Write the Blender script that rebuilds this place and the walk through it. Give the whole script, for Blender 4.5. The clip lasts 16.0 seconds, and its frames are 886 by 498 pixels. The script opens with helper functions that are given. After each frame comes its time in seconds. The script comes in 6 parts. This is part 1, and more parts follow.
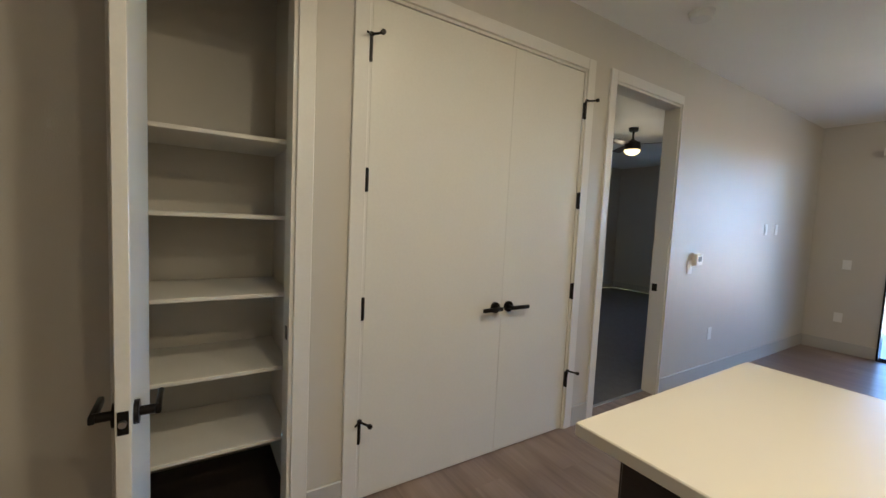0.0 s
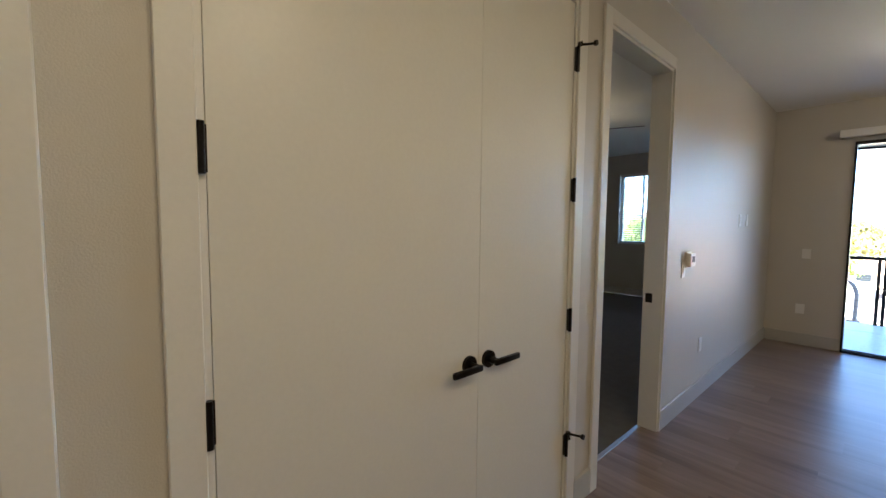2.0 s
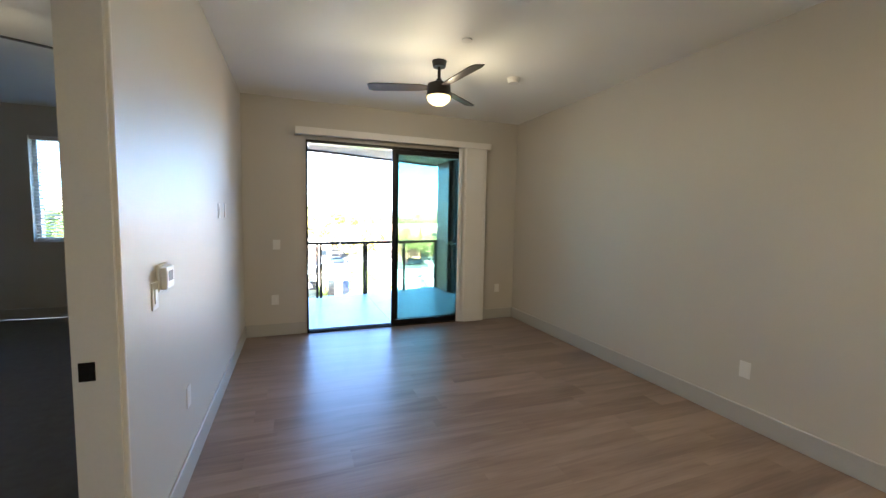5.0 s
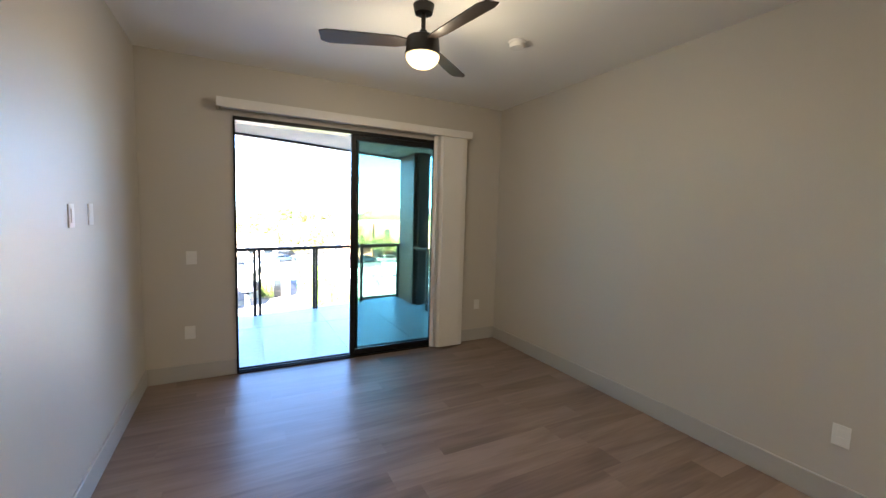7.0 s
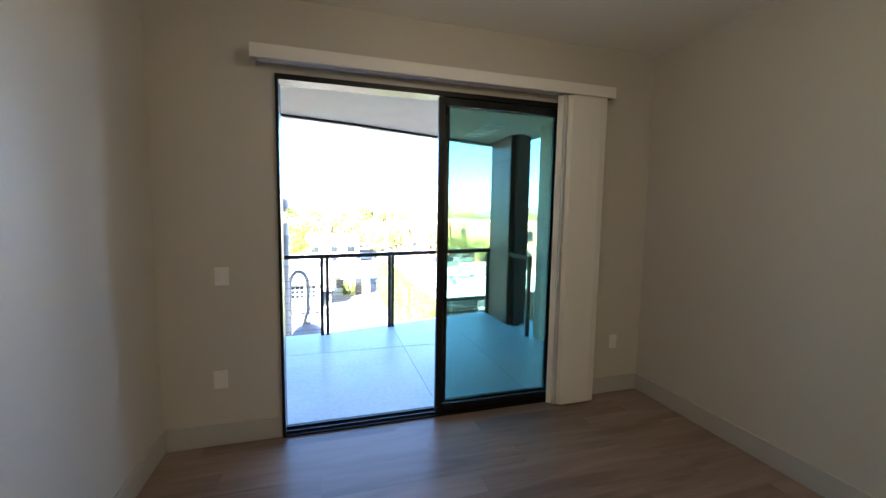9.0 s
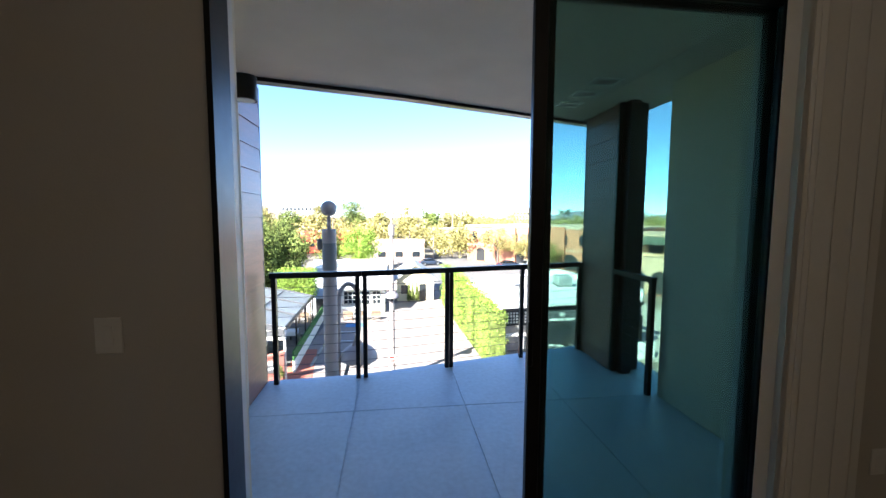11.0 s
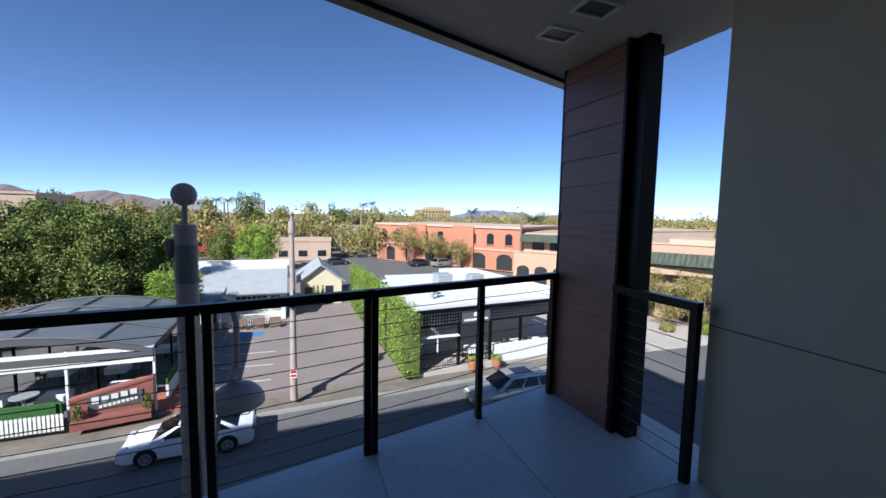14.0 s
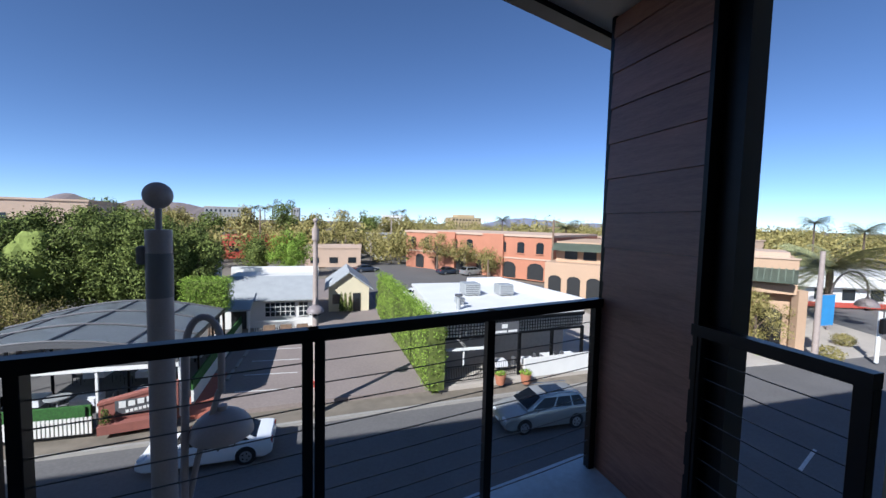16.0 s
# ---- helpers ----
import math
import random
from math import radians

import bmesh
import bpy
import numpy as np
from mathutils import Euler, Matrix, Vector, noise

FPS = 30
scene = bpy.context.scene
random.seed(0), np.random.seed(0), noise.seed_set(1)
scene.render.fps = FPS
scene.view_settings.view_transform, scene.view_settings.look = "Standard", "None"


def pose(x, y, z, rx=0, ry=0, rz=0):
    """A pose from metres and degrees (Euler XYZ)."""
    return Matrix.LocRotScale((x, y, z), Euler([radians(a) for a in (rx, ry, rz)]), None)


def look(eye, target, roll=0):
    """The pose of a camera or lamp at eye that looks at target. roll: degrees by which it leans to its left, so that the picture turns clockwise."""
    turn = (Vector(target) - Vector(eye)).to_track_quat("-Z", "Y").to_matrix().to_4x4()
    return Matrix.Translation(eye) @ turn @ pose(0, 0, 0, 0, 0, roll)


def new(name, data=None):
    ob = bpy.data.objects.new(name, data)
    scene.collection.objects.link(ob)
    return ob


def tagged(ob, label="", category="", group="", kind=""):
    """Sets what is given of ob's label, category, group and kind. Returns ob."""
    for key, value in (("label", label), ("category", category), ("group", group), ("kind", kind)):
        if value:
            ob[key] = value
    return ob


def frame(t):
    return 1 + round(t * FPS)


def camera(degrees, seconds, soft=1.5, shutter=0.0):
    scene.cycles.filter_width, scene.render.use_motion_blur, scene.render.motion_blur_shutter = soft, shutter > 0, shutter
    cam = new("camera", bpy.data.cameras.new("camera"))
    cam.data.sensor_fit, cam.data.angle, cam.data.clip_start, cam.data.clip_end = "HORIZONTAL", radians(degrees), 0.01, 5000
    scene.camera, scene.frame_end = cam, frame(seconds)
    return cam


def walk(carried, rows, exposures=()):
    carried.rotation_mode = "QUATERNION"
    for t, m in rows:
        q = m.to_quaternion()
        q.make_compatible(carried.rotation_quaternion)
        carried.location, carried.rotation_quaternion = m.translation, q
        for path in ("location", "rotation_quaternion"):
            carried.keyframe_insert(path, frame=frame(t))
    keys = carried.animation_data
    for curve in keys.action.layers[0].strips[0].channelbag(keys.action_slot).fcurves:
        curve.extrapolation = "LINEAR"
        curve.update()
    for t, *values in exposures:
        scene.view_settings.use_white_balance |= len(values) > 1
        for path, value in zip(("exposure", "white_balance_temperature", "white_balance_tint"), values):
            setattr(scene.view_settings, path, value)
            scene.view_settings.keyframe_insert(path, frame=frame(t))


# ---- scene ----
cam = camera(96.8, 16.0)
PATH = [
    (0, (1.783, -0.106, 1.429), (0.1, 0.964, 1.282), 2.7),
    (0.5, (1.645, 0.067, 1.442), (-0.19, 0.849, 1.297), 2.4),
    (1, (1.444, 0.161, 1.431), (-0.404, 0.915, 1.294), 1.8),
    (1.5, (1.192, 0.244, 1.451), (-0.538, 1.241, 1.319), 1.0),
    (2, (0.995, 0.402, 1.444), (-0.5, 1.724, 1.309), 0.5),
    (2.5, (0.816, 0.634, 1.454), (-0.349, 2.254, 1.318), 0.4),
    (3, (0.671, 0.833, 1.453), (-0.09, 2.677, 1.313), 0.5),
    (3.5, (0.551, 1.021, 1.491), (0.241, 2.991, 1.343), 0.6),
    (4, (0.519, 1.237, 1.461), (0.589, 3.23, 1.314), 0.7),
    (4.5, (0.559, 1.456, 1.471), (0.96, 3.409, 1.316), 1.1),
    (5, (0.57, 1.666, 1.469), (1.273, 3.532, 1.31), 1.1),
    (5.2, (0.562, 1.751, 1.475), (1.357, 3.579, 1.318), 1.1),
    (7.3, (0.763, 2.868, 1.547), (1.686, 4.634, 1.375), 1.6),
    (7.5, (0.784, 2.991, 1.546), (1.672, 4.774, 1.369), 1.4),
    (8, (0.864, 3.333, 1.536), (1.644, 5.165, 1.34), 1.2),
    (8.5, (0.959, 3.662, 1.564), (1.619, 5.538, 1.354), 1.2),
    (9, (0.993, 4.025, 1.532), (1.563, 5.933, 1.346), 0.9),
    (9.5, (1.064, 4.373, 1.53), (1.544, 6.307, 1.355), 0.6),
    (10, (1.192, 4.703, 1.555), (1.55, 6.664, 1.39), 0.5),
    (10.2, (1.211, 4.84, 1.549), (1.53, 6.808, 1.386), 0.5),
    (12.3, (1.346, 6.201, 1.435), (1.574, 8.181, 1.267), 0.2),
    (12.5, (1.323, 6.303, 1.447), (1.593, 8.277, 1.269), 0.3),
    (13, (1.334, 6.547, 1.42), (1.725, 8.501, 1.253), 0.2),
    (13.5, (1.383, 6.776, 1.444), (1.921, 8.695, 1.276), 0.7),
    (14, (1.421, 6.966, 1.435), (2.116, 8.834, 1.266), 1.1),
    (14.5, (1.459, 7.202, 1.432), (2.264, 9.025, 1.258), 1.2),
    (15, (1.542, 7.378, 1.418), (2.38, 9.185, 1.243), 1.7),
    (15.5, (1.779, 7.556, 1.415), (2.519, 9.407, 1.247), 1.7),
    (16, (1.897, 7.703, 1.408), (2.446, 9.621, 1.276), 1.3),
]
walk(cam, [(t, look(eye, target, roll)) for t, eye, target, roll in PATH],
     [(0, 4.95, 5250, 4), (0.6, 5.15, 5600, 5), (1, 5.3, 5700, 6), (1.6, 5.0, 5700, 6), (2.2, 4.4, 5500, 4), (2.6, 4.3, 5350, 2), (3.5, 4.6, 5250, 1), (4.2, 4.9, 5400, 3), (5, 5.15, 5500, 2), (7.5, 5.05, 5500, 6), (8.5, 4.85, 5500, 4), (9, 4.65, 5550, 3), (10, 4.05, 5650, 3), (11.5, 2.3, 5600, 10), (12.4, 1.55, 5300, 11), (13.5, 0.9, 5300, 11), (16, 0.65, 5300, 11)])

# ---------- light and exposure ----------
SUN_DIR = Vector((0.60, 0.54, -0.59)).normalized()   # the way the sunlight travels
sun_az = math.atan2(-SUN_DIR.x, -SUN_DIR.y)
sun_el = math.asin(-SUN_DIR.z)
world = bpy.data.worlds.new("sky")
scene.world = world
world.use_nodes = True
wn = world.node_tree.nodes
sky = wn.new("ShaderNodeTexSky")
sky.sky_type = "NISHITA"
sky.sun_disc = False
sky.sun_elevation = sun_el
sky.sun_rotation = sun_az
sky.altitude = 400
sky.air_density, sky.dust_density, sky.ozone_density = 0.5, 0.0, 1.3
wn["Background"].inputs["Strength"].default_value = 0.088
world.node_tree.links.new(sky.outputs[0], wn["Background"].inputs["Color"])
sun = new("sun", bpy.data.lights.new("sun", "SUN"))
sun.data.energy, sun.data.angle, sun.data.color = 4.7, radians(0.53), (1.0, 0.91, 0.77)
sun.rotation_mode = "QUATERNION"
sun.rotation_quaternion = SUN_DIR.to_track_quat("-Z", "Y")


def lamp(name, kind, place, watts, colour, size=0.1, down=False):
    data = bpy.data.lights.new(name, kind)
    data.energy, data.color = watts, colour
    if kind == "AREA":
        data.shape, data.size = "DISK", size
    else:
        data.shadow_soft_size = size
    ob = new(name, data)
    ob.location = place
    return ob


# ---------- materials ----------
def mat(name, base, rough=0.6, metal=0.0, vary=0.08, scale=8.0, fine=60.0, bump=0.0, spec=0.5, coords="Object",
        random_amount=0.0, island=False, stretch=(1, 1, 1), tint=None, spots=0.0):
    """A surface with broad and fine variation of colour, roughness and relief."""
    m = bpy.data.materials.new(name)
    m.use_nodes = True
    nt = m.node_tree
    N, L = nt.nodes, nt.links
    b = N["Principled BSDF"]
    tc = N.new("ShaderNodeTexCoord")
    mp = N.new("ShaderNodeMapping")
    mp.inputs["Scale"].default_value = stretch
    L.new(tc.outputs[coords], mp.inputs["Vector"])
    n1 = N.new("ShaderNodeTexNoise")
    n1.inputs["Scale"].default_value, n1.inputs["Detail"].default_value = scale, 4
    n2 = N.new("ShaderNodeTexNoise")
    n2.inputs["Scale"].default_value, n2.inputs["Detail"].default_value = fine, 5
    for n in (n1, n2):
        L.new(mp.outputs[0], n.inputs["Vector"])
    add = N.new("ShaderNodeMath")
    add.operation = "MULTIPLY_ADD"
    add.inputs[1].default_value, add.inputs[2].default_value = 0.5, 0.0
    L.new(n2.outputs["Fac"], add.inputs[0])
    sm = N.new("ShaderNodeMath")
    sm.operation = "MULTIPLY_ADD"
    sm.inputs[1].default_value = 0.5
    L.new(n1.outputs["Fac"], sm.inputs[0])
    L.new(add.outputs[0], sm.inputs[2])
    last = sm
    if random_amount:
        inf = N.new("ShaderNodeObjectInfo") if not island else N.new("ShaderNodeNewGeometry")
        rnd = N.new("ShaderNodeMath")
        rnd.operation = "MULTIPLY_ADD"
        rnd.inputs[1].default_value = random_amount
        L.new(inf.outputs["Random" if not island else "Random Per Island"], rnd.inputs[0])
        L.new(sm.outputs[0], rnd.inputs[2])
        sub = N.new("ShaderNodeMath")
        sub.operation = "SUBTRACT"
        sub.inputs[1].default_value = random_amount / 2
        L.new(rnd.outputs[0], sub.inputs[0])
        last = sub
    ramp = N.new("ShaderNodeMapRange")
    ramp.inputs["From Min"].default_value, ramp.inputs["From Max"].default_value = 0.25, 0.75
    L.new(last.outputs[0], ramp.inputs["Value"])
    mix = N.new("ShaderNodeMix")
    mix.data_type = "RGBA"
    dark = [max(c * (1 - vary * 2), 0) for c in base]
    light = [min(c * (1 + vary * 2), 1) for c in (tint or base)]
    mix.inputs["A"].default_value, mix.inputs["B"].default_value = (*dark, 1), (*light, 1)
    L.new(ramp.outputs[0], mix.inputs["Factor"])
    L.new(mix.outputs["Result"], b.inputs["Base Color"])
    rr = N.new("ShaderNodeMapRange")
    rr.inputs["To Min"].default_value, rr.inputs["To Max"].default_value = max(rough - 0.07, 0.02), min(rough + 0.07, 1)
    L.new(n1.outputs["Fac"], rr.inputs["Value"])
    L.new(rr.outputs[0], b.inputs["Roughness"])
    b.inputs["Metallic"].default_value = metal
    b.inputs["Specular IOR Level"].default_value = spec
    if bump:
        bp = N.new("ShaderNodeBump")
        bp.inputs["Strength"].default_value, bp.inputs["Distance"].default_value = 0.6, bump
        L.new(n2.outputs["Fac"], bp.inputs["Height"])
        L.new(bp.outputs[0], b.inputs["Normal"])
    return m


def glass(name, colour, rough=0.0, least=0.0):
    """A window pane: mostly clear, tinted, with a mirror-like share that grows at grazing angles."""
    m = bpy.data.materials.new(name)
    m.use_nodes = True
    N, L = m.node_tree.nodes, m.node_tree.links
    N.remove(N["Principled BSDF"])
    tr, gl, mx, fr = (N.new("ShaderNodeBsdf" + k) if k != "x" else N.new("ShaderNodeMixShader") for k in ("Transparent", "Glossy", "x", "Transparent"))
    N.remove(fr)
    fr = N.new("ShaderNodeLayerWeight")
    fr.inputs["Blend"].default_value = 0.5
    pw = N.new("ShaderNodeMath")
    pw.operation = "POWER"
    pw.inputs[1].default_value = 5.0
    L.new(fr.outputs["Facing"], pw.inputs[0])
    ma = N.new("ShaderNodeMath")
    ma.operation = "MULTIPLY_ADD"
    ma.inputs[1].default_value, ma.inputs[2].default_value = 0.96, 0.04
    L.new(pw.outputs[0], ma.inputs[0])
    tr.inputs["Color"].default_value = (*colour, 1)
    gl.inputs["Roughness"].default_value = rough
    top = N.new("ShaderNodeMath")
    top.operation = "MAXIMUM"
    top.inputs[1].default_value = least
    L.new(ma.outputs[0], top.inputs[0])
    L.new(top.outputs[0], mx.inputs["Fac"])
    L.new(tr.outputs[0], mx.inputs[1])
    L.new(gl.outputs[0], mx.inputs[2])
    L.new(mx.outputs[0], N["Material Output"].inputs["Surface"])
    return m


def plank_material():
    """Printed vinyl boards: long soft grain along x, each board with its own tone and its own stretch of grain."""
    m = bpy.data.materials.new("vinyl_wood_plank")
    m.use_nodes = True
    N, L = m.node_tree.nodes, m.node_tree.links
    b = N["Principled BSDF"]
    tc, inf = N.new("ShaderNodeTexCoord"), N.new("ShaderNodeObjectInfo")
    off = N.new("ShaderNodeVectorMath")
    off.operation = "MULTIPLY_ADD"
    off.inputs[1].default_value = (37.0, 19.0, 53.0)
    L.new(inf.outputs["Random"], off.inputs[0])
    L.new(tc.outputs["Object"], off.inputs[2])
    broad, fine = N.new("ShaderNodeTexNoise"), N.new("ShaderNodeTexNoise")
    for n, stretch, detail, warp in ((broad, (1.3, 9.0, 1.0), 3, 0.6), (fine, (3.0, 70.0, 1.0), 5, 0.2)):
        mp = N.new("ShaderNodeMapping")
        mp.inputs["Scale"].default_value = stretch
        L.new(off.outputs[0], mp.inputs["Vector"])
        n.inputs["Scale"].default_value, n.inputs["Detail"].default_value, n.inputs["Distortion"].default_value = 1.0, detail, warp
        L.new(mp.outputs[0], n.inputs["Vector"])
    grain = N.new("ShaderNodeMath")
    grain.operation = "MULTIPLY_ADD"
    grain.inputs[1].default_value = 0.35
    L.new(fine.outputs["Fac"], grain.inputs[0])
    L.new(broad.outputs["Fac"], grain.inputs[2])
    tone = N.new("ShaderNodeMath")
    tone.operation = "MULTIPLY_ADD"
    tone.inputs[1].default_value = 0.22
    L.new(inf.outputs["Random"], tone.inputs[0])
    L.new(grain.outputs[0], tone.inputs[2])
    ramp = N.new("ShaderNodeValToRGB")
    ramp.color_ramp.elements[0].position, ramp.color_ramp.elements[0].color = 0.45, (0.135, 0.092, 0.076, 1)
    ramp.color_ramp.elements[1].position, ramp.color_ramp.elements[1].color = 1.0, (0.30, 0.225, 0.19, 1)
    L.new(tone.outputs[0], ramp.inputs["Fac"])
    L.new(ramp.outputs["Color"], b.inputs["Base Color"])
    rr = N.new("ShaderNodeMapRange")
    rr.inputs["From Min"].default_value, rr.inputs["From Max"].default_value = 0.3, 0.9
    rr.inputs["To Min"].default_value, rr.inputs["To Max"].default_value = 0.26, 0.42
    L.new(grain.outputs[0], rr.inputs["Value"])
    L.new(rr.outputs[0], b.inputs["Roughness"])
    bp = N.new("ShaderNodeBump")
    bp.inputs["Strength"].default_value, bp.inputs["Distance"].default_value = 0.35, 0.0006
    L.new(fine.outputs["Fac"], bp.inputs["Height"])
    L.new(bp.outputs[0], b.inputs["Normal"])
    return m


def glow(name, colour, strength):
    m = bpy.data.materials.new(name)
    m.use_nodes = True
    b = m.node_tree.nodes["Principled BSDF"]
    b.inputs["Base Color"].default_value = (*colour, 1)
    b.inputs["Emission Color"].default_value = (*colour, 1)
    b.inputs["Emission Strength"].default_value = strength
    return m


WALL = mat("greige_wall_paint", (0.56, 0.53, 0.48), 0.45, vary=0.02, scale=1.2, fine=220, bump=0.0012)
CEIL = mat("white_ceiling_paint", (0.86, 0.85, 0.82), 0.55, vary=0.02, scale=1.5, fine=200, bump=0.0012)
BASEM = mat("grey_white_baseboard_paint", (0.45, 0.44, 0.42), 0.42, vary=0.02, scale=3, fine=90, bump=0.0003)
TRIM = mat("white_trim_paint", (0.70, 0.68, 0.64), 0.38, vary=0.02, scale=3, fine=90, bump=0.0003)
DOORP = mat("white_door_paint", (0.70, 0.68, 0.63), 0.34, vary=0.02, scale=2, fine=70, bump=0.0004)
BLACKM = mat("black_metal", (0.012, 0.012, 0.013), 0.38, 0.6, vary=0.15, scale=20, fine=200, bump=0.0002)
BRONZE = mat("dark_bronze_hardware", (0.02, 0.017, 0.016), 0.32, 0.8, vary=0.2, scale=40, fine=300)
PLANK = plank_material()
CARPET = mat("grey_carpet", (0.13, 0.13, 0.135), 0.95, vary=0.12, scale=14, fine=260, bump=0.006)
CONCRETE = mat("blue_grey_sealed_concrete", (0.55, 0.62, 0.67), 0.40, vary=0.10, scale=1.6, fine=26, bump=0.0012)
STUCCO = mat("grey_beige_stucco", (0.62, 0.55, 0.42), 0.9, vary=0.04, scale=3, fine=240, bump=0.004)
SOFFIT = mat("soffit_stucco", (0.64, 0.57, 0.46), 0.9, vary=0.05, scale=3, fine=240, bump=0.003)
CLAD = mat("brown_woodgrain_cladding", (0.25, 0.115, 0.075), 0.36, vary=0.2, scale=3, fine=18, bump=0.001, random_amount=0.15, stretch=(14, 1.2, 14), tint=(0.27, 0.13, 0.09))
CABLE = mat("dull_dark_cable", (0.10, 0.10, 0.105), 0.45, 0.8, vary=0.1)
STEEL = mat("brushed_steel_cable", (0.45, 0.45, 0.46), 0.3, 1.0, vary=0.05)
PLASTIC = mat("white_plastic", (0.78, 0.77, 0.74), 0.35, vary=0.01)
VINYL = mat("white_vinyl_blind", (0.76, 0.74, 0.71), 0.5, vary=0.02, scale=4, fine=60)
QUARTZ = mat("cream_quartz_top", (0.70, 0.66, 0.58), 0.3, vary=0.004, scale=2, fine=9)
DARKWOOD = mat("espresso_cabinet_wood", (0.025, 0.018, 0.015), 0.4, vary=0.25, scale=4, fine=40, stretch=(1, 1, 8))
FANM = mat("matte_black_fan", (0.012, 0.010, 0.009), 0.45, vary=0.1, scale=20)
BLADE = mat("dark_walnut_blade", (0.030, 0.020, 0.015), 0.42, vary=0.2, scale=6, fine=40, stretch=(1, 12, 1))
PANE = glass("clear_window_glass", (0.94, 0.97, 0.96))
COATED = glass("coated_mirror_glass", (0.35, 0.40, 0.42), 0.0, 0.4)
TINTED = glass("teal_tinted_glass", (0.46, 0.61, 0.56))
SHADE = glow("lit_frosted_glass_shade", (1.0, 0.62, 0.24), 0.11)
DOWN = glow("lit_downlight_lens", (1.0, 0.78, 0.48), 0.5)
ASPHALT = mat("street_asphalt", (0.135, 0.128, 0.123), 0.85, vary=0.12, scale=0.4, fine=9, bump=0.004)
LOT = mat("sunbleached_lot_asphalt", (0.25, 0.205, 0.182), 0.9, vary=0.10, scale=0.25, fine=7, bump=0.004)
LOT2 = mat("pale_far_asphalt", (0.13, 0.122, 0.115), 0.9, vary=0.10, scale=0.15, fine=5)
GROUND = mat("dusty_ground", (0.20, 0.17, 0.13), 0.95, vary=0.2, scale=0.05, fine=1.5)
WALK = mat("pale_concrete_walk", (0.46, 0.41, 0.35), 0.85, vary=0.08, scale=0.7, fine=20, bump=0.002, random_amount=0.06)
KERB = mat("kerb_concrete", (0.32, 0.30, 0.27), 0.85, vary=0.1, scale=1.5, fine=30)
PAINTL = mat("white_road_paint", (0.62, 0.61, 0.58), 0.7, vary=0.12, scale=6, fine=40)
YELLOWL = mat("yellow_road_paint", (0.55, 0.36, 0.06), 0.7, vary=0.12, scale=6, fine=40)
BLUEL = mat("blue_road_paint", (0.08, 0.22, 0.42), 0.7, vary=0.1, scale=6, fine=40)
WHITEW = mat("white_painted_siding", (0.72, 0.70, 0.65), 0.7, vary=0.04, scale=1.5, fine=30)
CREAM = mat("cream_stucco", (0.66, 0.58, 0.40), 0.85, vary=0.05, scale=1, fine=30)
WROOF = mat("white_membrane_roof", (0.72, 0.71, 0.69), 0.7, vary=0.05, scale=0.5, fine=10)
SHINGLE = mat("pale_grey_shingle", (0.36, 0.37, 0.37), 0.9, vary=0.08, scale=1.2, fine=14, bump=0.01, random_amount=0.10)
TENT = mat("grey_canvas_roof", (0.30, 0.33, 0.36), 0.35, vary=0.10, scale=0.5, fine=8)
BRICK = mat("orange_red_brick", (0.47, 0.20, 0.115), 0.85, vary=0.07, scale=0.3, fine=9, bump=0.006)
SIGNBRICK = mat("red_sign_brick", (0.27, 0.10, 0.075), 0.85, vary=0.12, scale=3, fine=30, random_amount=0.2)
BRICKPAVE = mat("red_brick_paving", (0.34, 0.11, 0.07), 0.85, vary=0.12, scale=2, fine=30)
TANB = mat("tan_stucco", (0.50, 0.34, 0.22), 0.9, vary=0.05, scale=0.4, fine=12)
PINKB = mat("pale_peach_stucco", (0.55, 0.40, 0.29), 0.9, vary=0.05, scale=0.4, fine=12)
REDB = mat("red_painted_wall", (0.42, 0.07, 0.045), 0.8, vary=0.08, scale=0.4, fine=10)
TILE = mat("weathered_green_metal_roof", (0.17, 0.20, 0.15), 0.6, vary=0.12, scale=1, fine=10)
GREYB = mat("grey_far_wall", (0.30, 0.29, 0.28), 0.9, vary=0.08, scale=0.2, fine=4)
DARKW = mat("dark_window_glass", (0.02, 0.025, 0.03), 0.12, vary=0.1, scale=0.6)
DARKIN = mat("shaded_interior_black", (0.02, 0.02, 0.02), 0.7, vary=0.2, scale=2)
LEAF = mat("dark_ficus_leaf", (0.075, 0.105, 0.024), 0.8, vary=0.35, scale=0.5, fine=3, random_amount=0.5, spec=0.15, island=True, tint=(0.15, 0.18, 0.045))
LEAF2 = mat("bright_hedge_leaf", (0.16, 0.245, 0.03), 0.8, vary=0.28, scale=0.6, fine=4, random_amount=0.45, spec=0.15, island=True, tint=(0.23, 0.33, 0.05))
LEAF3 = mat("dusty_olive_leaf", (0.20, 0.19, 0.05), 0.8, vary=0.24, scale=0.6, fine=4, random_amount=0.45, spec=0.15, island=True, tint=(0.30, 0.25, 0.09))
PALML = mat("palm_frond", (0.28, 0.29, 0.14), 0.55, vary=0.25, scale=0.6, fine=4, random_amount=0.4, spec=0.15, island=True)
BARK = mat("grey_brown_bark", (0.14, 0.10, 0.075), 0.9, vary=0.2, scale=4, fine=30, bump=0.01)
GRASSM = mat("green_turf_screen", (0.035, 0.11, 0.02), 0.9, vary=0.3, scale=10, fine=80, bump=0.02)
LAMPP = mat("warm_grey_painted_steel", (0.24, 0.205, 0.20), 0.5, vary=0.06, scale=3, fine=40)
POLE = mat("weathered_pale_pole", (0.38, 0.31, 0.27), 0.7, vary=0.15, scale=2, fine=20)
